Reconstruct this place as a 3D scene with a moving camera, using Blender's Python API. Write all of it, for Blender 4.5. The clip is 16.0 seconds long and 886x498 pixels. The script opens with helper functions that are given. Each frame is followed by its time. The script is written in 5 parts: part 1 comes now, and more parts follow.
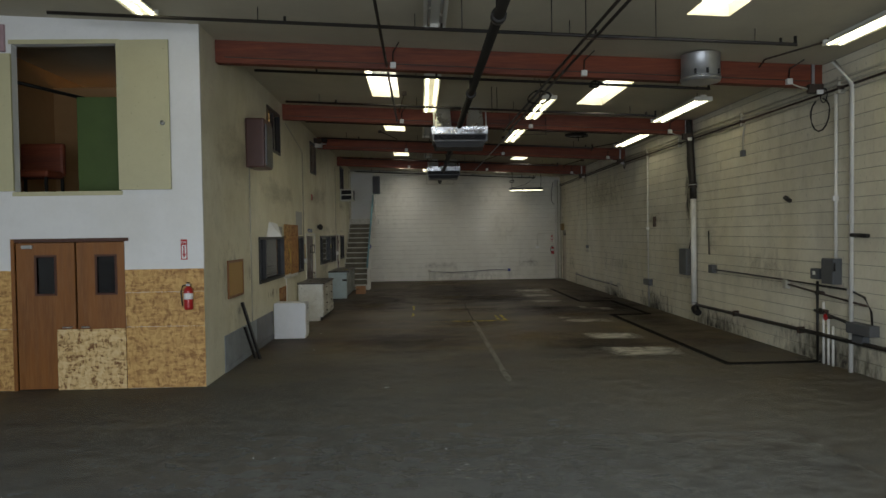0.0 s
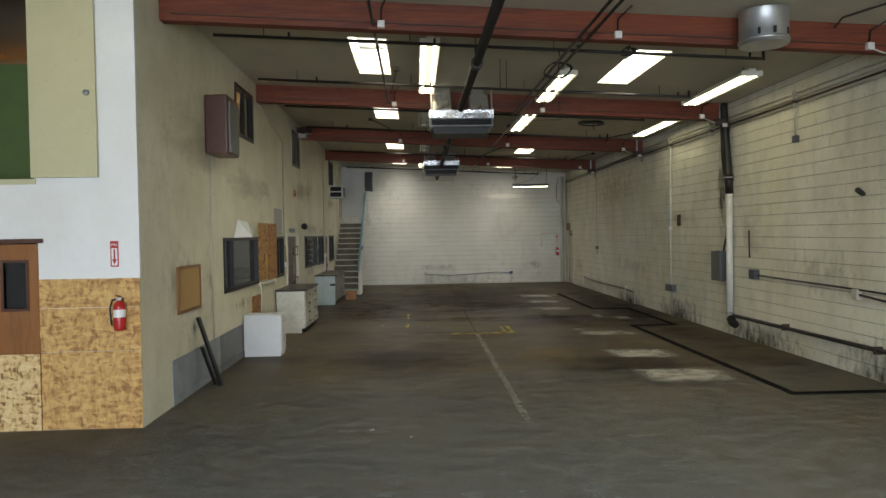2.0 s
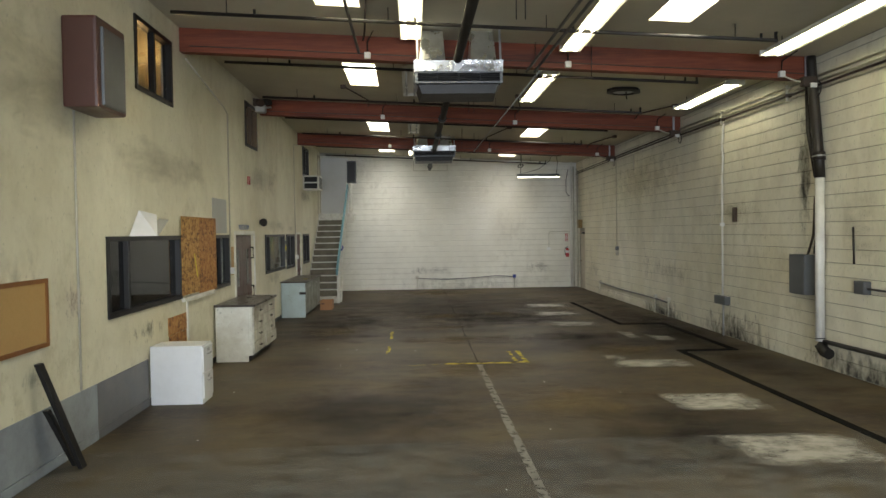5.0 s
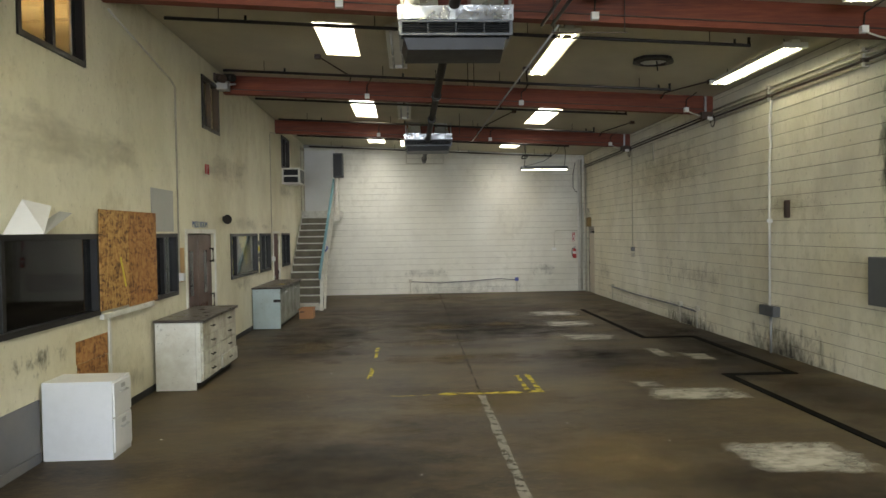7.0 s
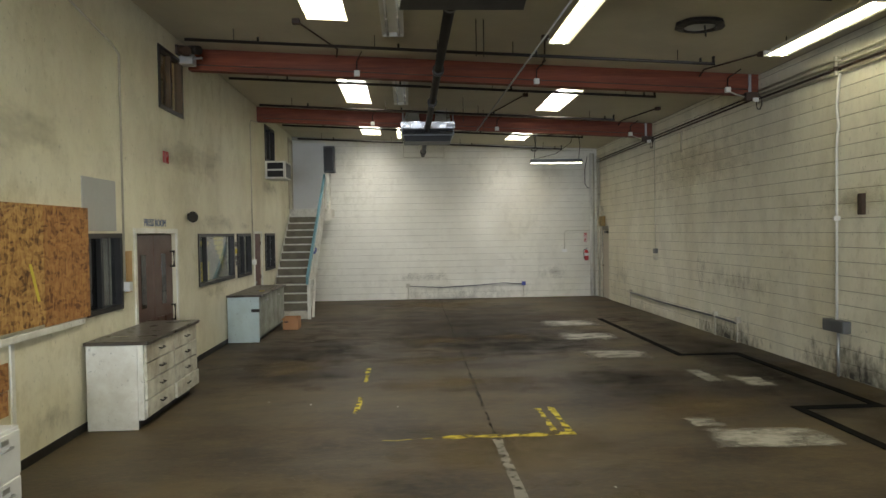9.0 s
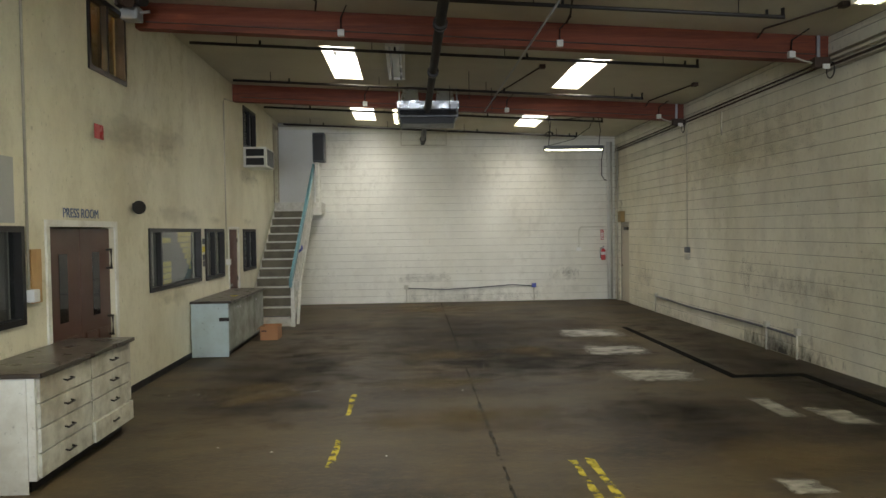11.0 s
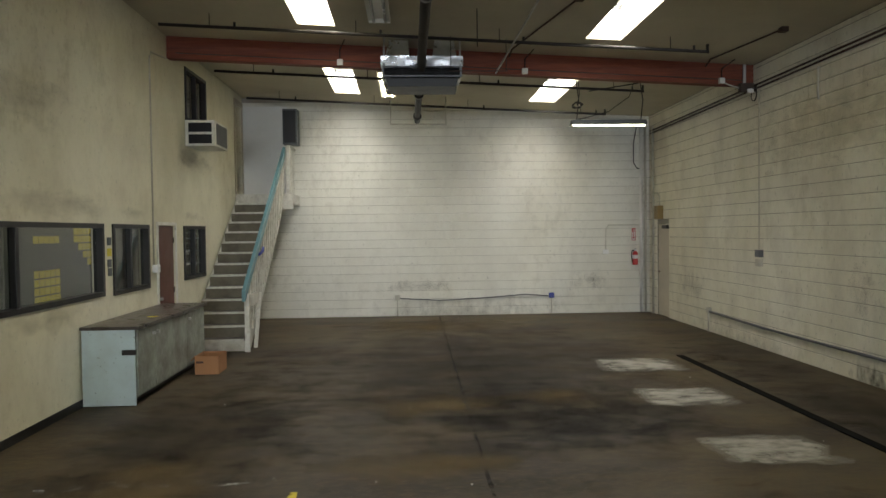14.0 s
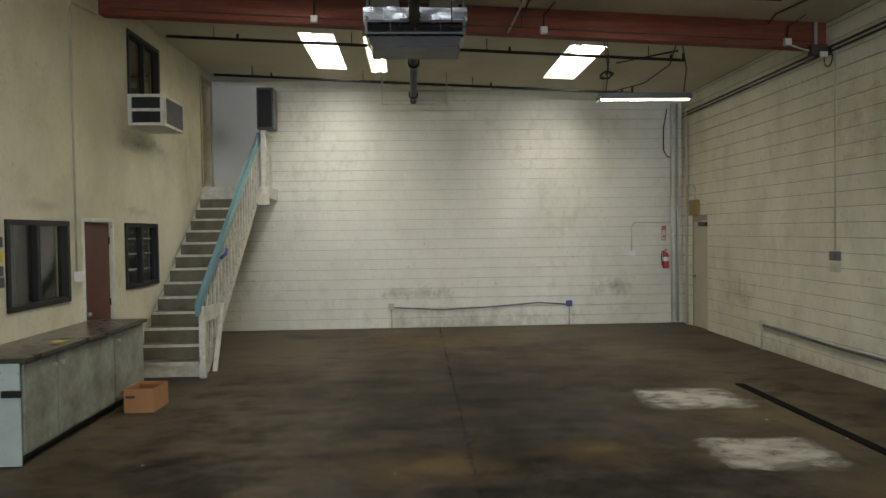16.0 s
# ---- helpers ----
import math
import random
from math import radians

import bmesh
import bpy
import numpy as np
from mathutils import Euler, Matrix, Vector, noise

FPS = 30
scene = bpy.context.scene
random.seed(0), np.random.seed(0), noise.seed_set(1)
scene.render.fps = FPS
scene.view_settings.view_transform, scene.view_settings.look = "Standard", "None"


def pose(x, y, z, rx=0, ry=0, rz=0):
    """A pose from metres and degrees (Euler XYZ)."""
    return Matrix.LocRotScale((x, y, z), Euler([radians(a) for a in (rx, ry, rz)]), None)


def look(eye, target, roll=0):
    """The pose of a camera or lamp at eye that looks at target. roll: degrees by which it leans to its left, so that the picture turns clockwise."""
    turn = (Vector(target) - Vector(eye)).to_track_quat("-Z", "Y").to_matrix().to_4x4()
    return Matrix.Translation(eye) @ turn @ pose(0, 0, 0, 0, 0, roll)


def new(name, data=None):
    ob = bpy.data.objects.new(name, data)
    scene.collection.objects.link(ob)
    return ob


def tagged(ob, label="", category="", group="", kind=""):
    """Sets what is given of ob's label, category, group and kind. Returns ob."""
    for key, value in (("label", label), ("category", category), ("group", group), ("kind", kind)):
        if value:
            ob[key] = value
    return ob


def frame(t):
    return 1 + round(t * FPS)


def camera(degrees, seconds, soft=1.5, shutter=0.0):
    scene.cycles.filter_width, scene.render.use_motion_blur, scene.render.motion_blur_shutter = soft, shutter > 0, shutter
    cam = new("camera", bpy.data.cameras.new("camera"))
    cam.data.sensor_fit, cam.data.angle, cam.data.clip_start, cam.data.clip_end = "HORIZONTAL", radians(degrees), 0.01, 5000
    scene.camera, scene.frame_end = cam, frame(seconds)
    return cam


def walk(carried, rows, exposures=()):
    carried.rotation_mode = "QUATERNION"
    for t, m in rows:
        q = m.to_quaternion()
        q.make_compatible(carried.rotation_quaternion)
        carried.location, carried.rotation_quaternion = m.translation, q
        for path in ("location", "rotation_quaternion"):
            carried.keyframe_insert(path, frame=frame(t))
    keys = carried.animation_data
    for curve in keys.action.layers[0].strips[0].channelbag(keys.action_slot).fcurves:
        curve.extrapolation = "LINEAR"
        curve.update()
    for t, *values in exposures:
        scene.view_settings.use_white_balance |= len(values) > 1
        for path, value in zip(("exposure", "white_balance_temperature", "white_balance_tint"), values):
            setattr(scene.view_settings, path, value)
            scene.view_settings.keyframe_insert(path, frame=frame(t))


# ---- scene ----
cam = camera(65.0, 16.0)
EXPOSURES = [(0.0, -1.65), (0.7, -1.35), (1.5, -0.95), (2.5, -0.65), (4.0, -0.42), (7.0, -0.22), (11.0, -0.25), (16.0, -0.35)]
PATH = [
    (0, (0.57, 4.77, 2.164), (0.636, 6.768, 2.118), -0.9),
    (0.5, (0.571, 5.256, 2.171), (0.638, 7.254, 2.126), -0.9),
    (1, (0.567, 5.769, 2.175), (0.639, 7.767, 2.129), -0.9),
    (1.5, (0.59, 6.305, 2.172), (0.663, 8.303, 2.126), -0.9),
    (2, (0.59, 6.879, 2.163), (0.667, 8.877, 2.117), -0.9),
    (2.5, (0.595, 7.477, 2.161), (0.675, 9.475, 2.114), -0.9),
    (3, (0.607, 8.09, 2.157), (0.691, 10.088, 2.11), -0.9),
    (3.5, (0.627, 8.707, 2.14), (0.714, 10.705, 2.094), -0.9),
    (4, (0.663, 9.342, 2.146), (0.752, 11.34, 2.098), -0.9),
    (4.2, (0.698, 9.58, 2.155), (0.784, 11.578, 2.105), -0.8),
    (6.5, (0.927, 12.21, 2.105), (1.023, 14.207, 2.055), -1.0),
    (7, (0.959, 12.736, 2.107), (1.056, 14.733, 2.057), -0.9),
    (7.5, (0.968, 13.23, 2.099), (1.066, 15.227, 2.049), -0.9),
    (8, (0.976, 13.71, 2.092), (1.075, 15.707, 2.043), -0.9),
    (8.5, (0.979, 14.185, 2.095), (1.078, 16.182, 2.045), -0.9),
    (9, (0.988, 14.643, 2.098), (1.089, 16.639, 2.049), -0.9),
    (11.5, (1.109, 17.257, 2.031), (1.206, 19.253, 1.976), -0.8),
    (12, (1.149, 17.828, 2.02), (1.248, 19.825, 1.966), -0.8),
    (12.5, (1.182, 18.404, 2.022), (1.282, 20.401, 1.967), -0.8),
    (13, (1.211, 18.971, 2.017), (1.31, 20.967, 1.963), -0.8),
    (13.5, (1.237, 19.538, 2.018), (1.336, 21.535, 1.965), -0.8),
    (14, (1.262, 20.092, 1.99), (1.36, 22.089, 1.938), -0.7),
    (14.5, (1.294, 20.649, 1.972), (1.391, 22.646, 1.92), -0.8),
    (15, (1.35, 21.198, 1.977), (1.444, 23.195, 1.923), -0.8),
    (15.5, (1.391, 21.746, 1.966), (1.481, 23.743, 1.912), -0.8),
    (16, (1.415, 22.266, 1.955), (1.504, 24.263, 1.904), -0.8),
]
walk(cam, [(t, look(eye, target, roll)) for t, eye, target, roll in PATH], EXPOSURES)

# ---- world, sun and large lights ----
world = bpy.data.worlds.new("sky")
scene.world = world
world.use_nodes = True
sky = world.node_tree.nodes.new("ShaderNodeTexSky")
sky.sky_type, sky.sun_disc = "NISHITA", False
sky.sun_elevation, sky.sun_rotation = radians(55), radians(200)
world.node_tree.links.new(sky.outputs[0], world.node_tree.nodes["Background"].inputs[0])
world.node_tree.nodes["Background"].inputs[1].default_value = 0.1
sun = new("sun", bpy.data.lights.new("sun", "SUN"))
sun.data.energy, sun.data.angle, sun.data.color = 2.5, radians(0.5), (1.0, 0.95, 0.88)
sun.matrix_world = look((0, 0, 30), (4.0, 10.0, 12.0))

SKY_POWER, DOOR_POWER, TUBE_POWER, ROOM_POWER = 125.0, 2700.0, 15.0, 16.0


def area(name, m, sx, sy, watts, colour=(1, 1, 1)):
    lamp = new(name, bpy.data.lights.new(name, "AREA"))
    lamp.data.shape, lamp.data.size, lamp.data.size_y = "RECTANGLE", sx, sy
    lamp.data.energy, lamp.data.color = watts, colour
    lamp.matrix_world = m
    return lamp


# ---- materials ----
def material(name, base, rough=0.7, metal=0.0, stain=None, stain_scale=0.8, stain_amount=0.5, second=None,
             second_scale=6.0, second_amount=0.3, stretch=(1, 1, 1), bump=0.15, bump_scale=60.0, per_object=0.0, low=0.42, high=0.68, spots=0.0, flecks=None, blotch=0.0, blotch_scale=5.0, blotch_colour=None):
    m = bpy.data.materials.new(name)
    m.use_nodes = True
    n, k = m.node_tree.nodes, m.node_tree.links
    shader = n["Principled BSDF"]
    geo = n.new("ShaderNodeNewGeometry")
    place = n.new("ShaderNodeMapping")
    place.inputs["Scale"].default_value = stretch
    k.new(geo.outputs["Position"], place.inputs["Vector"])

    def rgb(c):
        return (*c, 1)

    def noise_of(scale, detail=6, rough_=0.6, vec=None):
        t = n.new("ShaderNodeTexNoise")
        t.inputs["Scale"].default_value, t.inputs["Detail"].default_value, t.inputs["Roughness"].default_value = scale, detail, rough_
        k.new((vec or place).outputs[0 if vec is None else "Position"], t.inputs["Vector"])
        return t.outputs["Fac"]

    def ramp(src, a, b, amount):
        r = n.new("ShaderNodeMapRange")
        r.inputs["From Min"].default_value, r.inputs["From Max"].default_value = a, b
        r.inputs["To Max"].default_value = amount
        k.new(src, r.inputs["Value"])
        return r.outputs[0]

    def mix(fac, a, b):
        x = n.new("ShaderNodeMix")
        x.data_type = "RGBA"
        k.new(fac, x.inputs["Factor"])
        for v, sock in ((a, x.inputs["A"]), (b, x.inputs["B"])):
            if isinstance(v, tuple):
                sock.default_value = rgb(v)
            else:
                k.new(v, sock)
        return x.outputs["Result"]

    colour = base
    stain = stain or tuple(c * 0.6 for c in base)
    second = second or tuple(c * 0.8 for c in base)
    colour = mix(ramp(noise_of(stain_scale), low, high, stain_amount), colour, stain)
    colour = mix(ramp(noise_of(second_scale), 0.45, 0.75, second_amount), colour, second)
    if spots:
        colour = mix(ramp(noise_of(22.0, 3, 0.5), 0.66, 0.72, spots), colour, tuple(c * 0.25 for c in base))
    colour = mix(ramp(noise_of(14.0, 9, 0.75), 0.48, 0.66, 0.5 if flecks else 0.16), colour, second)
    if flecks:
        colour = mix(ramp(noise_of(9.0, 9, 0.75), 0.62, 0.74, 0.6), colour, flecks)
    if blotch:
        shape = n.new("ShaderNodeMath")
        shape.operation = "MULTIPLY"
        k.new(ramp(noise_of(blotch_scale, 10, 0.72), 0.5, 0.62, 1.0), shape.inputs[0])
        k.new(ramp(noise_of(blotch_scale * 0.17, 3, 0.5), 0.4, 0.62, blotch), shape.inputs[1])
        colour = mix(shape.outputs[0], colour, blotch_colour or tuple(c * 0.45 for c in base))
    if per_object:
        info = n.new("ShaderNodeObjectInfo")
        colour = mix(ramp(info.outputs["Random"], 0, 1, per_object), colour, stain)
    k.new(colour, shader.inputs["Base Color"])
    shader.inputs["Metallic"].default_value = metal
    rr = n.new("ShaderNodeMapRange")
    rr.inputs["To Min"].default_value, rr.inputs["To Max"].default_value = max(0.04, rough - 0.14), min(1, rough + 0.14)
    k.new(noise_of(second_scale * 0.7), rr.inputs["Value"])
    k.new(rr.outputs[0], shader.inputs["Roughness"])
    if bump:
        b = n.new("ShaderNodeBump")
        b.inputs["Strength"].default_value, b.inputs["Distance"].default_value = bump, 0.01
        k.new(noise_of(bump_scale, 4, 0.6, geo), b.inputs["Height"])
        k.new(b.outputs[0], shader.inputs["Normal"])
    return m


def strand_board(name, dark, light, mid):
    """Pressed wood strands: long flat chips lying in all directions."""
    m = bpy.data.materials.new(name)
    m.use_nodes = True
    n, k = m.node_tree.nodes, m.node_tree.links
    geo = n.new("ShaderNodeNewGeometry")
    warp = n.new("ShaderNodeTexNoise")
    warp.inputs["Scale"].default_value = 5.0
    k.new(geo.outputs["Position"], warp.inputs["Vector"])
    layers = []
    for turn, sc in ((0.5, (9, 9, 32)), (-0.6, (34, 34, 9)), (1.3, (20, 20, 22))):
        mp = n.new("ShaderNodeMapping")
        mp.inputs["Rotation"].default_value = (turn, turn, 0)
        mp.inputs["Scale"].default_value = sc
        add = n.new("ShaderNodeVectorMath")
        add.operation = "MULTIPLY_ADD"
        add.inputs[1].default_value = (0.12, 0.12, 0.12)
        k.new(warp.outputs["Color"], add.inputs[0])
        k.new(geo.outputs["Position"], add.inputs[2])
        k.new(add.outputs[0], mp.inputs["Vector"])
        v = n.new("ShaderNodeTexVoronoi")
        v.inputs["Scale"].default_value = 1.0
        k.new(mp.outputs[0], v.inputs["Vector"])
        sep = n.new("ShaderNodeSeparateColor")
        k.new(v.outputs["Color"], sep.inputs[0])
        layers.append(sep.outputs[0])
    pick = n.new("ShaderNodeMix")
    pick.inputs["Factor"].default_value = 0.5
    k.new(layers[0], pick.inputs["A"]), k.new(layers[1], pick.inputs["B"])
    pick2 = n.new("ShaderNodeMix")
    pick2.inputs["Factor"].default_value = 0.3
    k.new(pick.outputs["Result"], pick2.inputs["A"]), k.new(layers[2], pick2.inputs["B"])
    r = n.new("ShaderNodeValToRGB")
    r.color_ramp.elements[0].position, r.color_ramp.elements[0].color = 0.2, (*dark, 1)
    r.color_ramp.elements[1].position, r.color_ramp.elements[1].color = 0.78, (*light, 1)
    r.color_ramp.elements.new(0.42).color = (*mid, 1)
    k.new(pick2.outputs["Result"], r.inputs[0])
    k.new(r.outputs[0], n["Principled BSDF"].inputs["Base Color"])
    n["Principled BSDF"].inputs["Roughness"].default_value = 0.65
    b = n.new("ShaderNodeBump")
    b.inputs["Strength"].default_value, b.inputs["Distance"].default_value = 0.4, 0.004
    k.new(pick2.outputs["Result"], b.inputs["Height"])
    k.new(b.outputs[0], n["Principled BSDF"].inputs["Normal"])
    return m


def worn_paint(name, colour, cover, scale=5.0, rough=0.8):
    """Paint worn off in patches: bare where the noise is low."""
    m = material(name, colour, rough, stain_scale=3, stain_amount=0.5, bump=0.1)
    n, k = m.node_tree.nodes, m.node_tree.links
    geo = n.new("ShaderNodeNewGeometry")
    t = n.new("ShaderNodeTexNoise")
    t.inputs["Scale"].default_value, t.inputs["Detail"].default_value, t.inputs["Roughness"].default_value = scale, 8, 0.65
    k.new(geo.outputs["Position"], t.inputs["Vector"])
    r = n.new("ShaderNodeMapRange")
    r.inputs["From Min"].default_value, r.inputs["From Max"].default_value = cover, cover + 0.16
    k.new(t.outputs["Fac"], r.inputs["Value"])
    k.new(r.outputs[0], n["Principled BSDF"].inputs["Alpha"])
    return m


def glass(name, tint=(0.75, 0.8, 0.8)):
    m = bpy.data.materials.new(name)
    m.use_nodes = True
    p = m.node_tree.nodes["Principled BSDF"]
    p.inputs["Base Color"].default_value = (*tint, 1)
    p.inputs["Roughness"].default_value, p.inputs["IOR"].default_value = 0.03, 1.45
    p.inputs["Transmission Weight"].default_value = 1.0
    return m


def glow(name, colour, strength):
    m = bpy.data.materials.new(name)
    m.use_nodes = True
    p = m.node_tree.nodes["Principled BSDF"]
    p.inputs["Emission Color"].default_value, p.inputs["Emission Strength"].default_value = (*colour, 1), strength
    return m


BLOCK = material("painted_block", (0.77, 0.75, 0.64), 0.6, stain=(0.54, 0.49, 0.32), stain_scale=0.35, stain_amount=0.65, second=(0.34, 0.32, 0.26),
                 second_scale=1.7, second_amount=0.42, stretch=(1, 1, 0.55), bump=0.3, bump_scale=70, per_object=0.12, spots=0.5, blotch=0.3, blotch_scale=4.0, blotch_colour=(0.36, 0.33, 0.22))
BLOCK_FAR = material("painted_block_white", (0.75, 0.74, 0.67), 0.55, stain=(0.58, 0.55, 0.44), stain_scale=0.4, stain_amount=0.6, second=(0.45, 0.43, 0.38),
                     second_scale=1.5, second_amount=0.28, stretch=(1, 1, 0.6), bump=0.3, bump_scale=70, per_object=0.1, spots=0.4, blotch=0.4, blotch_scale=4.5, blotch_colour=(0.45, 0.43, 0.36))
MORTAR_FAR = material("white_painted_joint", (0.45, 0.43, 0.38), 0.8, bump=0.1)
MORTAR = material("painted_joint", (0.3, 0.28, 0.22), 0.8, bump=0.1)
PLASTER = material("stained_plaster", (0.77, 0.74, 0.59), 0.55, stain=(0.56, 0.51, 0.34), stain_scale=0.5, stain_amount=0.6, second=(0.42, 0.38, 0.27),
                   second_scale=2.1, second_amount=0.3, stretch=(1, 1, 0.7), bump=0.12, bump_scale=40, spots=0.35, blotch=0.35, blotch_scale=3.5, blotch_colour=(0.45, 0.4, 0.25))
WHITE = material("white_wall_paint", (0.78, 0.78, 0.76), 0.5, stain=(0.66, 0.65, 0.6), stain_scale=0.9, stain_amount=0.5, second_amount=0.12, bump=0.06)
CEILING = material("ceiling_paint", (0.54, 0.5, 0.38), 0.8, stain=(0.38, 0.35, 0.27), stain_scale=0.5, stain_amount=0.6, second_scale=3, second_amount=0.2, bump=0.08)
CONCRETE = material("oil_stained_concrete", (0.068, 0.054, 0.035), 0.55, stain=(0.024, 0.017, 0.0135), stain_scale=0.45, stain_amount=0.8, second=(0.125, 0.088, 0.04),
                    second_scale=1.1, second_amount=0.75, stretch=(0.6, 1.1, 1), bump=0.35, bump_scale=25, low=0.43, high=0.57, spots=0.45, flecks=(0.17, 0.155, 0.13),
                    blotch=0.5, blotch_scale=2.6, blotch_colour=(0.018, 0.016, 0.013))
CONCRETE.node_tree.nodes["Principled BSDF"].inputs["Specular IOR Level"].default_value = 0.2
TIMBER = material("red_stained_glulam", (0.17, 0.034, 0.011), 0.68, stain=(0.055, 0.015, 0.009), stain_scale=0.8, stain_amount=0.8, second=(0.32, 0.09, 0.03),
                  second_scale=7, second_amount=0.4, stretch=(0.25, 3, 5), bump=0.1)
DULLSTEEL = material("dull_grey_steel", (0.17, 0.175, 0.18), 0.5, metal=0.5, stain=(0.1, 0.1, 0.1), stain_scale=5, bump=0.04)
IRON = material("black_iron_pipe", (0.02, 0.018, 0.015), 0.45, metal=0.3, stain=(0.05, 0.035, 0.025), bump=0.1)
RUST = material("dark_rusty_steel", (0.06, 0.045, 0.035), 0.6, metal=0.4, stain=(0.12, 0.05, 0.02), bump=0.2)
GALV = material("galvanised_steel", (0.5, 0.51, 0.52), 0.4, metal=0.85, stain=(0.33, 0.34, 0.34), stain_scale=4, bump=0.05)
FOIL = material("crumpled_foil", (0.72, 0.73, 0.75), 0.28, metal=0.95, stain=(0.5, 0.5, 0.5), stain_scale=6, bump=0.9, bump_scale=9)
CONDUIT = material("painted_conduit", (0.5, 0.48, 0.4), 0.5, metal=0.1, stain=(0.3, 0.27, 0.2), stain_scale=3, bump=0.05)
WHITEPIPE = material("white_painted_pipe", (0.72, 0.71, 0.66), 0.45, stain=(0.5, 0.48, 0.42), stain_scale=3, bump=0.05)
GREYBOX = material("grey_enamel", (0.09, 0.095, 0.1), 0.45, stain=(0.05, 0.05, 0.05), bump=0.04)
ENAMEL = material("white_enamel", (0.74, 0.75, 0.76), 0.35, stain=(0.62, 0.62, 0.6), stain_scale=3, stain_amount=0.3, second_amount=0.08, bump=0.02)
CREAM = material("chipped_cream_paint", (0.78, 0.78, 0.72), 0.5, stain=(0.5, 0.47, 0.38), stain_scale=2.5, stain_amount=0.5, second=(0.4, 0.33, 0.24),
                 second_scale=5, second_amount=0.12, bump=0.1, spots=0.5)
DRAWER = material("grimy_drawer_paint", (0.64, 0.63, 0.55), 0.5, stain=(0.24, 0.19, 0.12), stain_scale=3, stain_amount=0.7, second=(0.1, 0.08, 0.06),
                  second_scale=9, second_amount=0.4, bump=0.1)
BLUEPAINT = material("pale_blue_enamel", (0.52, 0.63, 0.66), 0.45, stain=(0.42, 0.5, 0.5), stain_scale=3, stain_amount=0.5, second_amount=0.2, bump=0.08, spots=0.6)
GREENGREY = material("grimy_green_grey_paint", (0.33, 0.36, 0.32), 0.5, stain=(0.14, 0.14, 0.11), stain_scale=3, stain_amount=0.8, second=(0.08, 0.07, 0.06),
                     second_scale=8, second_amount=0.4, bump=0.1)
WORKTOP = material("dark_oily_worktop", (0.05, 0.042, 0.035), 0.3, stain=(0.1, 0.07, 0.045), stain_scale=4, bump=0.05)
BLACKFRAME = material("black_aluminium", (0.018, 0.017, 0.016), 0.4, metal=0.3, bump=0.02)
DARKFILL = material("dark_backing", (0.02, 0.02, 0.02), 0.8, bump=0)
OSB = strand_board("strand_board", (0.3, 0.15, 0.045), (0.66, 0.42, 0.15), (0.5, 0.28, 0.09))
OSB_FRESH = strand_board("pale_strand_board", (0.2, 0.09, 0.03), (0.76, 0.58, 0.3), (0.64, 0.43, 0.18))
OSB_RED = strand_board("weathered_strand_board", (0.14, 0.05, 0.015), (0.46, 0.24, 0.08), (0.34, 0.15, 0.04))
OSB_AGED = strand_board("aged_strand_board", (0.11, 0.045, 0.012), (0.55, 0.33, 0.11), (0.36, 0.18, 0.05))
PLYWOOD = material("plywood_sheet", (0.5, 0.32, 0.14), 0.6, stain=(0.4, 0.23, 0.09), stain_scale=3, second=(0.3, 0.16, 0.06), second_scale=9, second_amount=0.5, stretch=(1, 1, 0.4), bump=0.05)
DOORWOOD = material("varnished_door_veneer", (0.25, 0.095, 0.022), 0.38, stain=(0.15, 0.06, 0.02), stain_scale=1.6, stain_amount=0.7, second=(0.33, 0.16, 0.06),
                    second_scale=9, second_amount=0.45, stretch=(4, 4, 0.35), bump=0.04)
BROWNDOOR = material("dark_brown_door_paint", (0.085, 0.033, 0.019), 0.35, stain=(0.025, 0.012, 0.009), bump=0.04)
TRIM = material("tan_door_trim", (0.5, 0.44, 0.33), 0.5, bump=0.04)
HATCH = material("pale_yellow_door", (0.52, 0.49, 0.3), 0.45, stain=(0.43, 0.39, 0.23), stain_scale=1.4, stain_amount=0.4, second_amount=0.1, bump=0.03, spots=0.3)
CORK = material("cork_board", (0.46, 0.29, 0.11), 0.85, stain=(0.36, 0.21, 0.08), second_scale=40, bump=0.3)
REDMETAL = material("red_enamel", (0.45, 0.02, 0.02), 0.3, stain=(0.3, 0.015, 0.015), bump=0)
SIGNWHITE = material("sign_white", (0.8, 0.8, 0.78), 0.5, bump=0)
BLUEINK = material("blue_lettering", (0.12, 0.17, 0.3), 0.6, bump=0)
BROWNMETAL = material("brown_enamel", (0.085, 0.033, 0.022), 0.4, bump=0.03)
GREYPANEL = material("grey_board", (0.42, 0.43, 0.42), 0.6, stain=(0.33, 0.33, 0.32), bump=0.04)
GREYSTRIP = material("blue_grey_kick_panel", (0.3, 0.33, 0.36), 0.55, stain=(0.2, 0.21, 0.22), stain_scale=2, second=(0.1, 0.1, 0.1), second_scale=6, second_amount=0.3, bump=0.06)
DARKSTRIP = material("dark_grey_kick_panel", (0.13, 0.13, 0.14), 0.5, stain=(0.22, 0.2, 0.18), stain_scale=3, bump=0.08)
TEAL = material("teal_rail_paint", (0.13, 0.27, 0.3), 0.4, stain=(0.09, 0.18, 0.2), bump=0.04)
STAIRWHITE = material("worn_white_stair_paint", (0.7, 0.69, 0.62), 0.5, stain=(0.45, 0.42, 0.34), stain_scale=4, second=(0.2, 0.17, 0.13), second_scale=12, second_amount=0.4, bump=0.1)
# Stands in for the shaded gaps between the open stair treads.
GAP_SHADE = material("stair_gap_shade", (0.17, 0.15, 0.11), 0.8, stain=(0.06, 0.05, 0.035), stain_scale=4, bump=0.08)
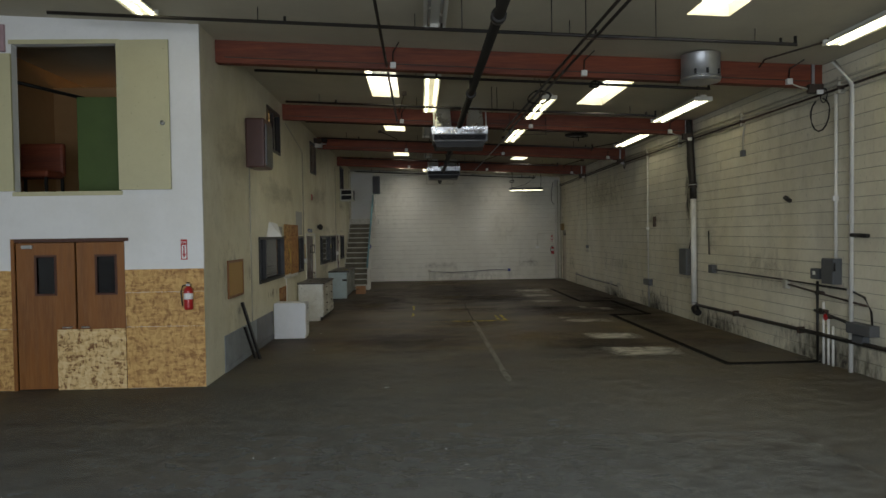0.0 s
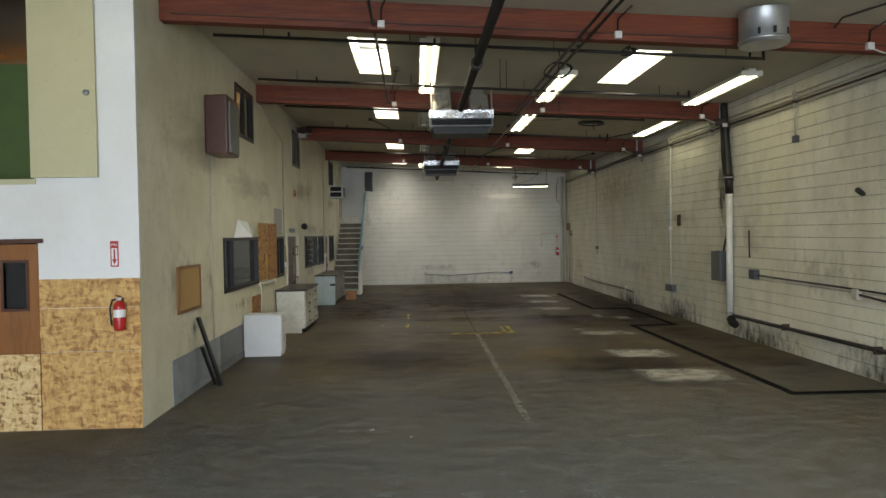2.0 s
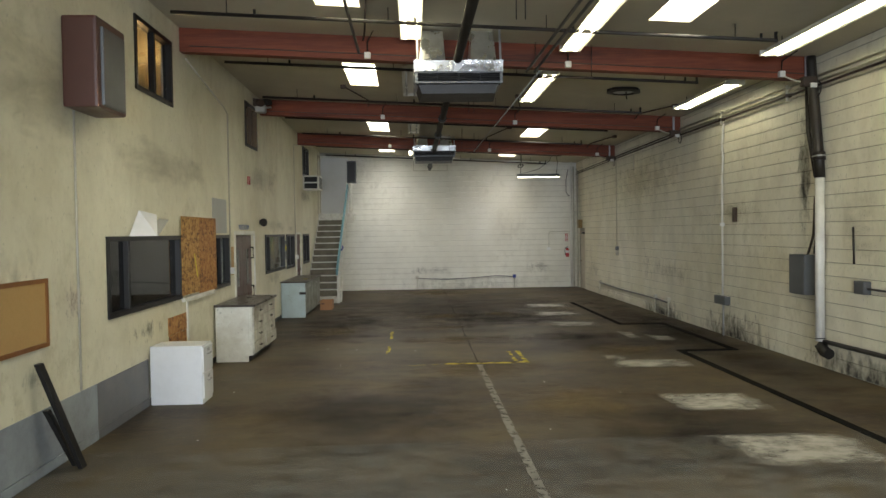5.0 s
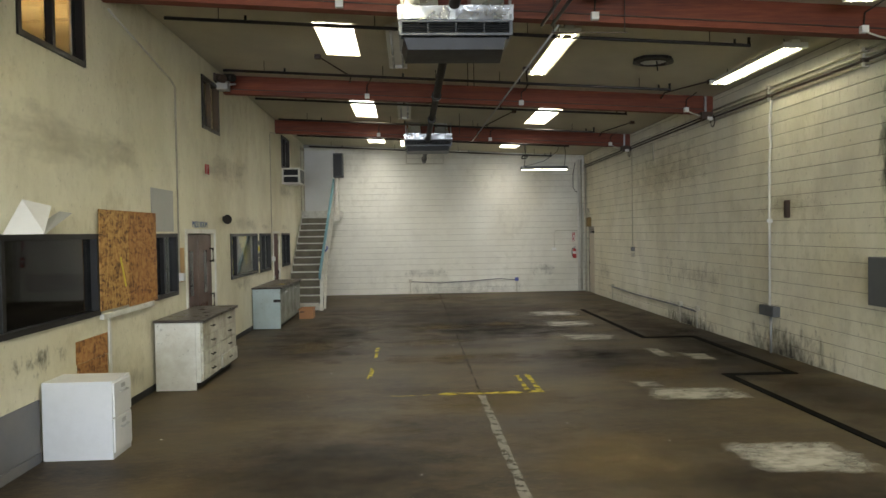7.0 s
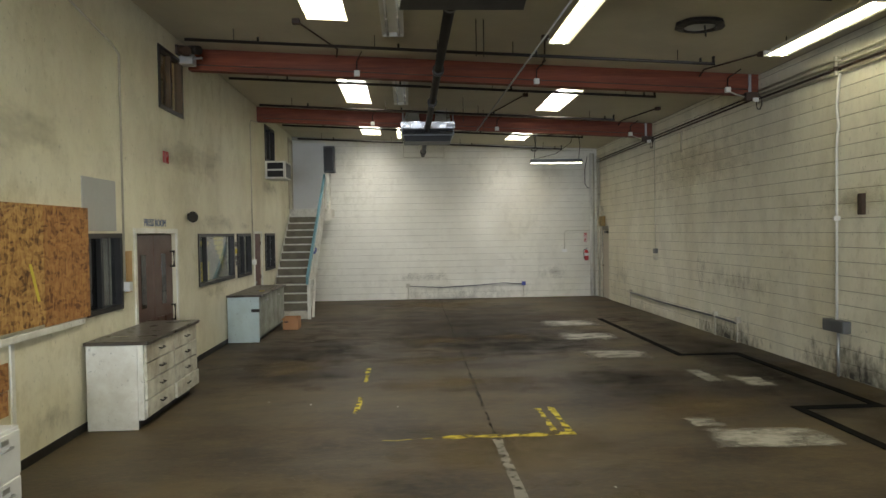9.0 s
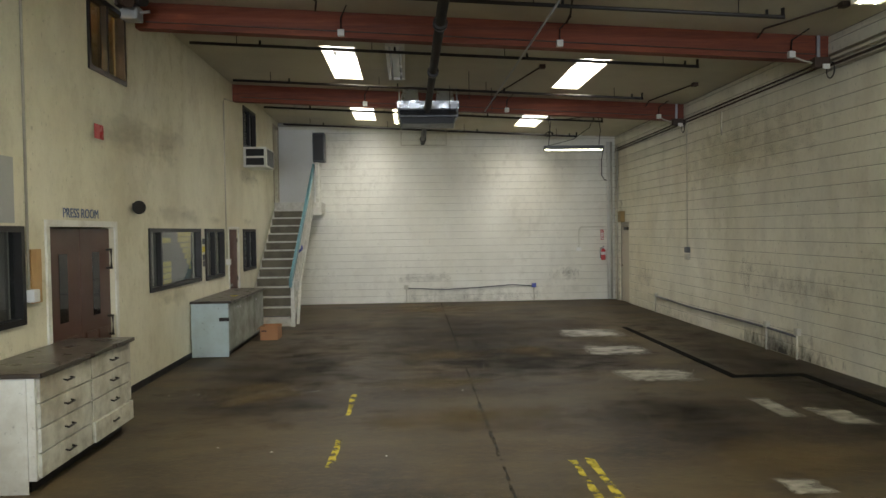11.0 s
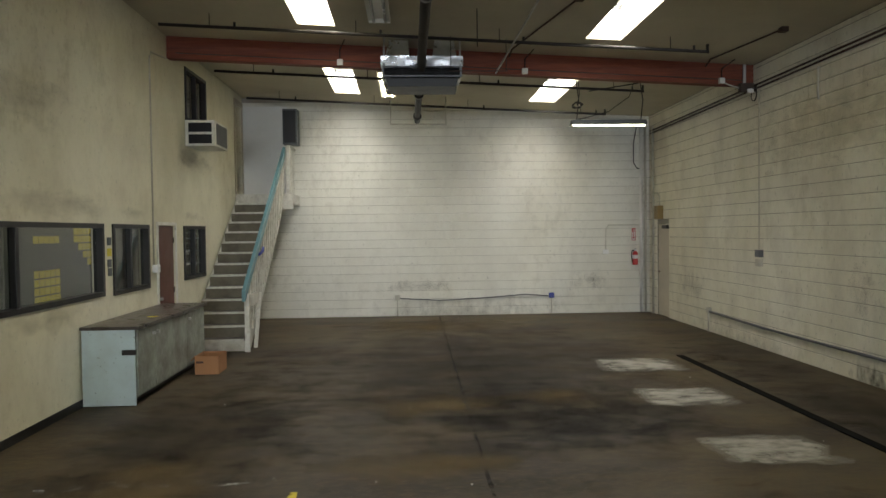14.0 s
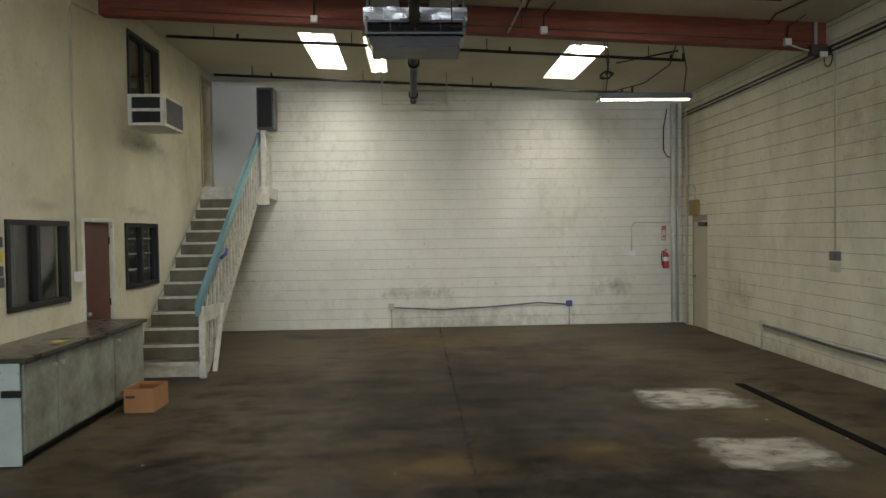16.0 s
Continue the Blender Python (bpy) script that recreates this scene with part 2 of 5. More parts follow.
TREADTOP = material("worn_tread", (0.12, 0.1, 0.085), 0.6, stain=(0.3, 0.28, 0.24), stain_scale=6, bump=0.1)
CARDBOARD = material("brown_cardboard", (0.4, 0.2, 0.09), 0.75, stain=(0.32, 0.15, 0.07), bump=0.04)
TUBE = glow("lit_fluorescent_tube", (1.0, 0.93, 0.62), TUBE_POWER)
TUBEOFF = material("unlit_tube", (0.75, 0.76, 0.74), 0.25, bump=0)
REFLECTOR = material("white_reflector", (0.72, 0.71, 0.64), 0.35, stain=(0.6, 0.58, 0.48), bump=0)
GLASS = glass("window_glass", (0.72, 0.76, 0.74))
DARKGLASS = glass("dark_tinted_glass", (0.045, 0.05, 0.05))
ROOMWALL = material("office_wall_paint", (0.42, 0.38, 0.3), 0.7, bump=0.05)
ORANGEWALL = material("ochre_room_paint", (0.5, 0.3, 0.13), 0.7, stain=(0.4, 0.22, 0.09), bump=0.05)
DARKBOARD = material("dark_slate_board", (0.1, 0.105, 0.095), 0.6, bump=0.03)
REDDOOR = material("red_brown_door_paint", (0.12, 0.042, 0.03), 0.4, stain=(0.07, 0.025, 0.02), bump=0.04)
GREENPANEL = material("green_board", (0.08, 0.13, 0.03), 0.6, bump=0.03)
PINK = material("faded_pink_board", (0.42, 0.28, 0.3), 0.6, bump=0.03)
YELLOWTAPE = worn_paint("worn_yellow_tape", (0.62, 0.5, 0.05), 0.4, 6)
WORNWHITE = worn_paint("worn_pale_paint", (0.27, 0.25, 0.22), 0.38, 7.0)
FILLER = worn_paint("crack_filler", (0.2, 0.185, 0.16), 0.34, 9)
CRACK = worn_paint("dark_crack", (0.015, 0.014, 0.012), 0.42, 4)
CHALK = worn_paint("chalky_scuff", (0.5, 0.5, 0.48), 0.56, 9)
YELLOWNOTE = material("yellow_paper", (0.72, 0.6, 0.08), 0.7, bump=0)
BLACKRUBBER = material("black_trench_cover", (0.006, 0.006, 0.006), 0.9, bump=0.1)
BLACKRUBBER.node_tree.nodes["Principled BSDF"].inputs["Specular IOR Level"].default_value = 0.05
OLIVE = material("brass_yellow_enamel", (0.3, 0.2, 0.06), 0.5, bump=0.03)
ASPHALT = material("asphalt", (0.05, 0.05, 0.05), 0.9, bump=0.2)
BLUERAG = material("blue_tape", (0.06, 0.08, 0.3), 0.6, bump=0.05)


# ---- building tools ----
def quad_box(bm, x0, x1, y0, y1, z0, z1):
    v = [bm.verts.new(p) for p in ((x0, y0, z0), (x1, y0, z0), (x1, y1, z0), (x0, y1, z0), (x0, y0, z1), (x1, y0, z1), (x1, y1, z1), (x0, y1, z1))]
    for f in ((0, 3, 2, 1), (4, 5, 6, 7), (0, 1, 5, 4), (1, 2, 6, 5), (2, 3, 7, 6), (3, 0, 4, 7)):
        bm.faces.new([v[i] for i in f])


def box(x0, x1, y0, y1, z0, z1, bevel=0.0):
    bm = bmesh.new()
    quad_box(bm, x0, x1, y0, y1, z0, z1)
    if bevel:
        bmesh.ops.bevel(bm, geom=bm.edges[:], offset=bevel, segments=2, affect="EDGES", profile=0.6)
    return bm


def boxes(rows):
    bm = bmesh.new()
    for r in rows:
        quad_box(bm, *r)
    return bm


def tube(points, r, seg=10, bm=None, caps=True):
    """A round bar or pipe along a line of points."""
    bm = bm or bmesh.new()
    pts = [Vector(p) for p in points]
    rings = []
    for i, p in enumerate(pts):
        a = (pts[i] - pts[i - 1]).normalized() if i else (pts[1] - pts[0]).normalized()
        b = (pts[i + 1] - pts[i]).normalized() if i < len(pts) - 1 else a
        d = (a + b).normalized()
        up = Vector((0, 0, 1)) if abs(d.z) < 0.9 else Vector((0, 1, 0))
        u = d.cross(up).normalized()
        w = u.cross(d)
        s = 1 / max(0.5, a.dot(d))
        rings.append([bm.verts.new(p + (u * math.cos(t) + w * math.sin(t)) * r * s) for t in (2 * math.pi * j / seg for j in range(seg))])
    for a, b in zip(rings, rings[1:]):
        for j in range(seg):
            f = bm.faces.new((a[j], a[(j + 1) % seg], b[(j + 1) % seg], b[j]))
            f.smooth = True
    if caps:
        bm.faces.new(rings[0][::-1]), bm.faces.new(rings[-1])
    return bm


def lathe(profile, cx, cy, seg=20):
    """A turned shape round an upright axis, from (radius, height) pairs."""
    bm = bmesh.new()
    rings = [[bm.verts.new((cx + r * math.cos(2 * math.pi * j / seg), cy + r * math.sin(2 * math.pi * j / seg), z)) for j in range(seg)] for r, z in profile]
    for a, b in zip(rings, rings[1:]):
        for j in range(seg):
            f = bm.faces.new((a[j], a[(j + 1) % seg], b[(j + 1) % seg], b[j]))
            f.smooth = True
    bm.faces.new(rings[0][::-1]), bm.faces.new(rings[-1])
    return bm


def hull(quad_a, quad_b):
    """A solid between two four-cornered faces."""
    bm = bmesh.new()
    a, b = [bm.verts.new(p) for p in quad_a], [bm.verts.new(p) for p in quad_b]
    bm.faces.new(a[::-1]), bm.faces.new(b)
    for j in range(4):
        bm.faces.new((a[j], a[(j + 1) % 4], b[(j + 1) % 4], b[j]))
    bmesh.ops.recalc_face_normals(bm, faces=bm.faces)
    return bm


def mesh_of(name, bm, mat):
    me = bpy.data.meshes.new(name)
    bm.to_mesh(me)
    bm.free()
    me.materials.append(mat)
    return me


def part(name, bm, mat, parent=None, label=""):
    ob = new(name, bm if isinstance(bm, bpy.types.Mesh) else mesh_of(name, bm, mat))
    if parent:
        ob.parent = parent
        m = parent.matrix_basis.copy() if parent.parent is None else parent.parent.matrix_basis @ parent.matrix_parent_inverse @ parent.matrix_basis
        ob.matrix_parent_inverse = m.inverted()
    return tagged(ob, label)


def solid(name, bm, mat, label, category="", kind="structure", group=""):
    return tagged(part(name, bm, mat), label, category or name.split("_")[0], group, kind)


def thing(name, at, label, category, group="", kind=""):
    ob = new(name)
    ob.matrix_basis = pose(*at)
    return tagged(ob, label, category, group, kind)


def letters(text, size, mat, parent, m, name="lettering"):
    cu = bpy.data.curves.new(name, "FONT")
    cu.body, cu.size, cu.extrude, cu.align_x = text, size, 0.002, "CENTER"
    tmp = bpy.data.objects.new(name, cu)
    scene.collection.objects.link(tmp)
    me = bpy.data.meshes.new_from_object(tmp.evaluated_get(bpy.context.evaluated_depsgraph_get()))
    bpy.data.objects.remove(tmp)
    me.transform(m)
    me.materials.clear()
    me.materials.append(mat)
    return part(name, me, mat, parent)


# ---- the large structure ----
LEFT, RIGHT, FAR, FACE, BACK, WEST = -2.54, 7.0, 36.41, 14.87, 1.0, -9.0


def roof(x, y):
    return 5.045 - 0.0486 * x - 0.004 * (y - 23.5)


def pierced(lines_u, lines_v, holes, place, d0, d1):
    """A wall with openings through it. place(u, v, d) gives a point; holes are (u0, u1, v0, v1)."""
    us = sorted(set(lines_u) | {h[i] for h in holes for i in (0, 1)})
    vs = sorted(set(lines_v) | {h[i] for h in holes for i in (2, 3)})
    full = {}
    for i in range(len(us) - 1):
        for j in range(len(vs) - 1):
            u, v = (us[i] + us[i + 1]) / 2, (vs[j] + vs[j + 1]) / 2
            full[i, j] = not any(h[0] < u < h[1] and h[2] < v < h[3] for h in holes)
    bm, made = bmesh.new(), {}

    def vert(i, j, d):
        if (i, j, d) not in made:
            made[i, j, d] = bm.verts.new(place(us[i], vs[j], d))
        return made[i, j, d]
    for (i, j), solid_ in full.items():
        if not solid_:
            continue
        for d in (d0, d1):
            bm.faces.new([vert(i, j, d), vert(i + 1, j, d), vert(i + 1, j + 1, d), vert(i, j + 1, d)])
        for di, dj, a, b in ((-1, 0, (0, 0), (0, 1)), (1, 0, (1, 0), (1, 1)), (0, -1, (0, 0), (1, 0)), (0, 1, (0, 1), (1, 1))):
            if not full.get((i + di, j + dj)):
                p, q = (i + a[0], j + a[1]), (i + b[0], j + b[1])
                bm.faces.new([vert(*p, d0), vert(*q, d0), vert(*q, d1), vert(*p, d1)])
    bmesh.ops.recalc_face_normals(bm, faces=bm.faces)
    return bm


solid("ground", box(-120, 120, -120, 140, -0.4, -0.25), ASPHALT, "grey asphalt ground round the building", "ground")
solid("floor", box(WEST, RIGHT + 0.2, BACK - 3, FAR + 0.2, -0.2, 0), CONCRETE, "dark oil-stained concrete workshop floor", "floor")

SKYLIGHTS = [(-0.38, 0.19, 17.3, 19.6), (-0.35, 0.21, 22.6, 24.38), (-0.32, 0.23, 28.05, 30.42), (-0.29, 0.26, 33.05, 35.35),
             (3.95, 4.51, 17.3, 19.57), (3.93, 4.46, 28.08, 30.4), (3.92, 4.5, 33.0, 35.31), (4.0, 4.55, 11.35, 13.56)]
solid("ceiling", pierced([WEST, LEFT, 2, RIGHT + 0.2], [BACK, FACE, 25, FAR + 0.2], SKYLIGHTS, lambda u, v, d: (u, v, roof(u, v) + d), 0, 0.16), CEILING,
      "dirty beige painted ceiling with skylight openings", "ceiling")
for i, (x0, x1, y0, y1) in enumerate(SKYLIGHTS):
    z = roof((x0 + x1) / 2, (y0 + y1) / 2)
    well = thing("skylight", (x0, y0, z + 0.17), "white rectangular roof skylight with a boxed well", "skylight", "roof skylights")
    part("well", pierced([x0 - 0.04, x1 + 0.04], [y0 - 0.04, y1 + 0.04], [(x0, x1, y0, y1)], lambda u, v, d: (u, v, roof(u, v) + d), 0.165, 0.45), WHITE, well)
    part("frame", pierced([x0 - 0.06, x1 + 0.06], [y0 - 0.06, y1 + 0.06], [(x0 + 0.02, x1 - 0.02, y0 + 0.02, y1 - 0.02)], lambda u, v, d: (u, v, roof(u, v) + d), 0.46, 0.5), GALV, well)
    # Opaque lid hidden above the lamp, added to block direct sun.
    part("diffuser", pierced([x0 - 0.05, x1 + 0.05], [y0 - 0.05, y1 + 0.05], [], lambda u, v, d: (u, v, roof(u, v) + d), 0.505, 0.52), SIGNWHITE, well, "opaque white lid that keeps the sun out")
    area("sky_light", pose((x0 + x1) / 2, (y0 + y1) / 2, z + 0.44), x1 - x0 - 0.03, y1 - y0 - 0.03, SKY_POWER, (1.0, 0.96, 0.8) if y0 < 27 else (1.0, 0.97, 0.92))

# partition along the offices, with its windows and doors
LEFT_HOLES = [(18.3, 20.72, 1.24, 2.13), (22.45, 23.38, 1.23, 2.13), (23.85, 25.4, 0, 2.14), (26.55, 28.93, 1.24, 2.12), (29.22, 30.45, 1.22, 2.12),
              (30.82, 31.6, 0, 2.13), (32.05, 33.25, 1.22, 2.12), (19.23, 20.52, 3.95, 4.85), (24.85, 25.88, 3.95, 4.85), (32.28, 33.48, 3.97, 4.85), (35.72, 36.3, 2.85, 4.88)]
solid("wall_west", pierced([FACE, 20, 28, FAR + 0.2], [0, 2.9, 5.4], LEFT_HOLES, lambda u, v, d: (d, u, v if v < 5.3 else roof(LEFT, u) - 0.002), LEFT - 0.14, LEFT), PLASTER,
      "grimy cream plaster partition with windows and doors", "wall")
solid("wall_front", pierced([WEST, LEFT - 0.14], [0, 2.82, 5.4], [(-5.2, -3.66, 0, 2.12), (-5.17, -3.68, 2.84, 4.93)],
                            lambda u, v, d: (u, d, v if v < 5.3 else roof(u, FACE) - 0.002), FACE, FACE + 0.14), WHITE, "white painted wall with a double door and a loft hatch", "wall")
solid("wall_corner", box(LEFT - 0.14, LEFT + 0.003, FACE - 0.002, FACE + 0.04, 1.7, roof(LEFT, FACE) - 0.005), WHITE, "white painted corner strip", "wall")
solid("wall_back", pierced([WEST, RIGHT + 0.2], [0, 5.6], [(-5.0, 5.2, 0, 4.2)], lambda u, v, d: (u, d, v), BACK - 0.2, BACK), WHITE, "white wall with a wide open loading door", "wall")
solid("wall_side", box(WEST - 0.2, WEST, BACK, FAR, 0, 5.7), WHITE, "plain white side wall", "wall")
solid("office_back_wall", box(-6.7, -6.5, FACE + 0.14, FAR, 0, 5.4), ORANGEWALL, "ochre painted inner office wall", "wall")
solid("office_end_wall", box(-6.5, LEFT - 0.14, FAR, FAR + 0.2, 0, 5.4), ROOMWALL, "plain inner end wall", "wall")
solid("loft_floor", box(-6.5, LEFT - 0.141, FACE + 0.14, FAR, 2.55, 2.8), ROOMWALL, "loft floor above the offices", "floor")
solid("loft_partition", box(-6.5, LEFT - 0.141, 18.6, 18.7, 2.8, 5.1), ORANGEWALL, "ochre loft partition wall", "wall")
solid("office_partition", box(-6.5, LEFT - 0.141, 25.95, 26.05, 0, 2.55), ROOMWALL, "beige office partition wall", "wall")
# Fill lamp with no visible fitting, added to brighten the notice board and shelves.
area("office_fill", pose(-2.84, 30.0, 2.5), 0.2, 6.0, ROOM_POWER, (1.0, 0.92, 0.75))
loft_lamp = new("loft_light", bpy.data.lights.new("loft_light", "POINT"))
loft_lamp.data.energy, loft_lamp.data.color, loft_lamp.data.shadow_soft_size = 150, (1.0, 0.62, 0.26), 0.08
loft_lamp.matrix_world = pose(-4.0, 22.6, 4.3)
bulb = thing("loft_bulb", (-4.0, 22.6, 4.4), "bare lit bulb hanging in the loft", "lamp")
part("bulb", lathe([(0.02, 4.32), (0.05, 4.35), (0.055, 4.4), (0.02, 4.46)], -4.0, 22.6, 12), glow("warm_bulb", (1.0, 0.7, 0.35), 12), bulb)
part("cord", tube([(-4.0, 22.6, 4.46), (-4.0, 22.6, roof(-4.0, 22.6) - 0.001)], 0.006, 6), IRON, bulb)
area("door_daylight", look((0.1, BACK - 0.1, 2.1), (0.1, 10, -3.6)), 10.0, 4.1, DOOR_POWER, (0.82, 0.9, 1.0))

# block walls; the blocks follow further down
solid("wall_east", pierced([BACK - 0.2, 20, FAR + 0.2], [0, 5.4], [(35.17, 35.88, 0, 2.1)], lambda u, v, d: (d, u, v if v < 5.3 else roof(RIGHT, u) - 0.002), RIGHT, RIGHT + 0.2), MORTAR,
      "painted concrete block wall with pipework", "wall")
solid("wall_north", box(LEFT, RIGHT, FAR, FAR + 0.2, 0, 5.1), MORTAR_FAR, "white painted concrete block end wall", "wall")


def slope_bar(y0, y1, x0, x1, top, depth):
    """A bar across the hall under the sloping roof."""
    return hull([(x0, y0, roof(x0, y0) - top), (x0, y1, roof(x0, y1) - top), (x0, y1, roof(x0, y1) - top - depth), (x0, y0, roof(x0, y0) - top - depth)],
                [(x1, y0, roof(x1, y0) - top), (x1, y1, roof(x1, y1) - top), (x1, y1, roof(x1, y1) - top - depth), (x1, y0, roof(x1, y0) - top - depth)])


for y in (15.66, 20.9, 26.25, 31.4):
    beam = thing("roof_beam", (LEFT, y, 4.7), "red-stained glued timber roof beam across the hall", "beam", "roof beams", "structure")
    part("timber", slope_bar(y, y + 0.17, LEFT + 0.002, RIGHT - 0.002, 0.003, 0.345), TIMBER, beam)
    part("conduit", slope_bar(y - 0.022, y - 0.002, LEFT + 0.15, RIGHT - 0.15, 0.26, 0.012), RUST, beam, "thin painted conduit along the beam")
    for x in (0.2, 3.18, 6.44):
        z = roof(x, y)
        part("junction_box", box(x - 0.045, x + 0.045, y - 0.07, y - 0.002, z - 0.34, z - 0.25, 0.008), WHITEPIPE, beam, "small white junction box")
        part("drop_cable", tube([(x, y - 0.03, z - 0.26), (x, y - 0.05, z - 0.1), (x + 0.1, y - 0.3, z - 0.01)], 0.009, 6), IRON, beam, "black cable")

# fittings where the beams meet the block wall
for y in (15.66, 20.9, 26.25, 31.4):
    z = roof(RIGHT, y)
    e = thing("beam_bracket", (RIGHT - 0.06, y - 0.06, z - 0.4), "galvanised strut and dark junction box at the beam end", "bracket", "beam brackets")
    part("strut", box(RIGHT - 0.2, RIGHT - 0.16, y - 0.06, y - 0.025, z - 0.42, z - 0.005, 0.004), GALV, e)
    part("junction_box", box(RIGHT - 0.3, RIGHT - 0.08, y - 0.17, y - 0.065, z - 0.47, z - 0.33, 0.012), RUST, e)
    part("cap", box(RIGHT - 0.2, RIGHT - 0.1, y - 0.2, y - 0.171, z - 0.5, z - 0.43, 0.008), WHITEPIPE, e)
    part("cable_loop", tube([(RIGHT - 0.1, y - 0.2 - 0.09 * math.sin(a), z - 0.52 + 0.11 * math.cos(a)) for a in (0.45 * i for i in range(14))], 0.009, 6), IRON, e)
    part("feed_conduit", tube([(RIGHT - 0.3, y - 0.1, z - 0.4), (RIGHT - 0.42, y - 0.08, z - 0.36), (RIGHT - 0.56, y - 0.04, z - 0.29)], 0.012, 8), CONDUIT, e)
e = thing("spot_lamp", (LEFT, 25.9, 4.95), "rusty twin spot lamp beside the roof beam", "lamp")
part("backplate", box(LEFT + 0.001, LEFT + 0.04, 25.6, 25.75, 4.9, 5.05, 0.01), RUST, e)
part("lamp_head", tube([(LEFT + 0.05, 25.68, 4.98), (LEFT + 0.2, 25.55, 4.93)], 0.075, 12), RUST, e)
part("lamp_head", tube([(LEFT + 0.18, 25.75, 5.0), (LEFT + 0.36, 25.62, 4.96)], 0.07, 12), IRON, e)

# sprinkler branch pipes with hangers and heads
for k, y in enumerate((11.2, 14.0, 16.8, 19.55, 22.1, 25.0, 27.5, 30.1, 32.9, 35.4)):
    x0, x1 = (-4.2 if y < FACE else -2.2), 5.65
    pipe = thing("sprinkler_pipe", (x0, y, roof(x0, y) - 0.19), "thin black sprinkler branch pipe hung under the ceiling", "pipe", "sprinkler branches")
    part("pipe", tube([(x0, y, roof(x0, y) - 0.19), (x1, y, roof(x1, y) - 0.19), (x1, y, roof(x1, y) - 0.08)], 0.024, 8), IRON, pipe)
    for x in (-1.5, 0.55, 2.6, 5.1):
        z = roof(x, y)
        part("hanger", tube([(x, y, z - 0.18), (x, y, z - 0.001)], 0.006, 6), IRON, pipe)
        part("sprinkler_head", tube([(x + 0.35, y, roof(x + 0.35, y) - 0.2), (x + 0.35, y, roof(x + 0.35, y) - 0.11)], 0.018, 8), IRON, pipe)

main = thing("sprinkler_main", (1.48, BACK, 4.5), "thick black sprinkler main hung along the hall", "pipe")
part("pipe", tube([(1.48, BACK + 0.01, 4.62), (1.48, 35.05, 4.43), (1.48, 35.2, 4.36)], 0.062, 14), IRON, main)
for y in (12.5, 16.65, 22.0, 24.95, 27.4, 32.6, 34.9):
    z = 4.62 - 0.0057 * (y - BACK)
    part("coupling", tube([(1.48, y - 0.06, z), (1.48, y + 0.06, z)], 0.088, 14), IRON, main, "black pipe coupling")
    part("riser", tube([(1.48, y, z), (1.48, y, roof(1.48, y) - 0.25)], 0.03, 8), IRON, main)
    part("hanger", tube([(1.48, y + 0.15, z), (1.48, y + 0.15, roof(1.48, y) - 0.001)], 0.006, 6), IRON, main)

# ---- lamps ----
def batten(x, y0, y1, drop, lit, width=0.3, tubes=2):
    """A fluorescent fitting that runs along the hall."""
    ya, yb = y0, y1
    z0, z1 = roof(x, ya) - drop, roof(x, yb) - drop
    lamp = thing("fluorescent_light", (x, ya, z0), ("lit" if lit else "unlit") + " twin-tube fluorescent fitting under the ceiling", "ceiling light", "fluorescent fittings")
    h = width / 2

    def run(xa, xb, lo, hi, e=0.0):
        return hull([(xa, ya + e, z0 + lo), (xb, ya + e, z0 + lo), (xb, ya + e, z0 + hi), (xa, ya + e, z0 + hi)], [(xa, yb - e, z1 + lo), (xb, yb - e, z1 + lo), (xb, yb - e, z1 + hi), (xa, yb - e, z1 + hi)])
    part("housing", run(x - 0.06, x + 0.06, 0.05, 0.11), REFLECTOR, lamp)
    for s in (-1, 1):
        part("reflector", hull([(x + s * 0.06, ya, z0 + 0.06), (x + s * h, ya, z0 + 0.0), (x + s * h, ya, z0 + 0.006), (x + s * 0.06, ya, z0 + 0.066)],
                               [(x + s * 0.06, yb, z1 + 0.06), (x + s * h, yb, z1 + 0.0), (x + s * h, yb, z1 + 0.006), (x + s * 0.06, yb, z1 + 0.066)]), REFLECTOR, lamp)
        part("tube", tube([(x + s * h * 0.52, ya + 0.03, z0 + 0.012), (x + s * h * 0.52, yb - 0.03, z1 + 0.012)], 0.019, 8), TUBE if lit else TUBEOFF, lamp)
    for e, zz in ((ya, z0), (yb - 0.02, z1)):
        part("end_cap", box(x - h, x + h, e - 0.012, e + 0.03, zz - 0.005, zz + 0.075, 0.006), REFLECTOR, lamp)
    for y, zz in ((ya + 0.3, z0), (yb - 0.3, z1)):
        part("hanger", tube([(x, y, zz + 0.11), (x, y, roof(x, y) - 0.001)], 0.008, 6), IRON, lamp)
    return lamp


batten(0.84, 17.0, 20.55, 0.12, True)
batten(3.12, 18.2, 20.5, 0.2, True)
batten(3.13, 21.9, 24.3, 0.2, True)
batten(5.95, 17.75, 20.25, 0.2, True, 0.34)
batten(6.28, 22.05, 24.4, 0.2, True, 0.34)
batten(6.29, 11.6, 14.2, 0.12, True)
batten(-3.0, 11.4, 14.2, 0.12, True)
batten(0.81, 11.6, 14.2, 0.12, False)
batten(0.83, 22.4, 24.6, 0.12, False)
batten(0.9, 27.4, 29.75, 0.12, False)
batten(0.88, 32.6, 34.9, 0.13, True)
HX0, HX1, HY, HZ = 4.13, 5.45, 32.2, 3.8
lamp = thing("hanging_light", (HX0, HY, HZ), "lit fluorescent strip hung on tangled cables by the end wall", "ceiling light")
part("housing", box(HX0, HX1, HY - 0.08, HY + 0.08, HZ + 0.03, HZ + 0.1, 0.01), GREYBOX, lamp)
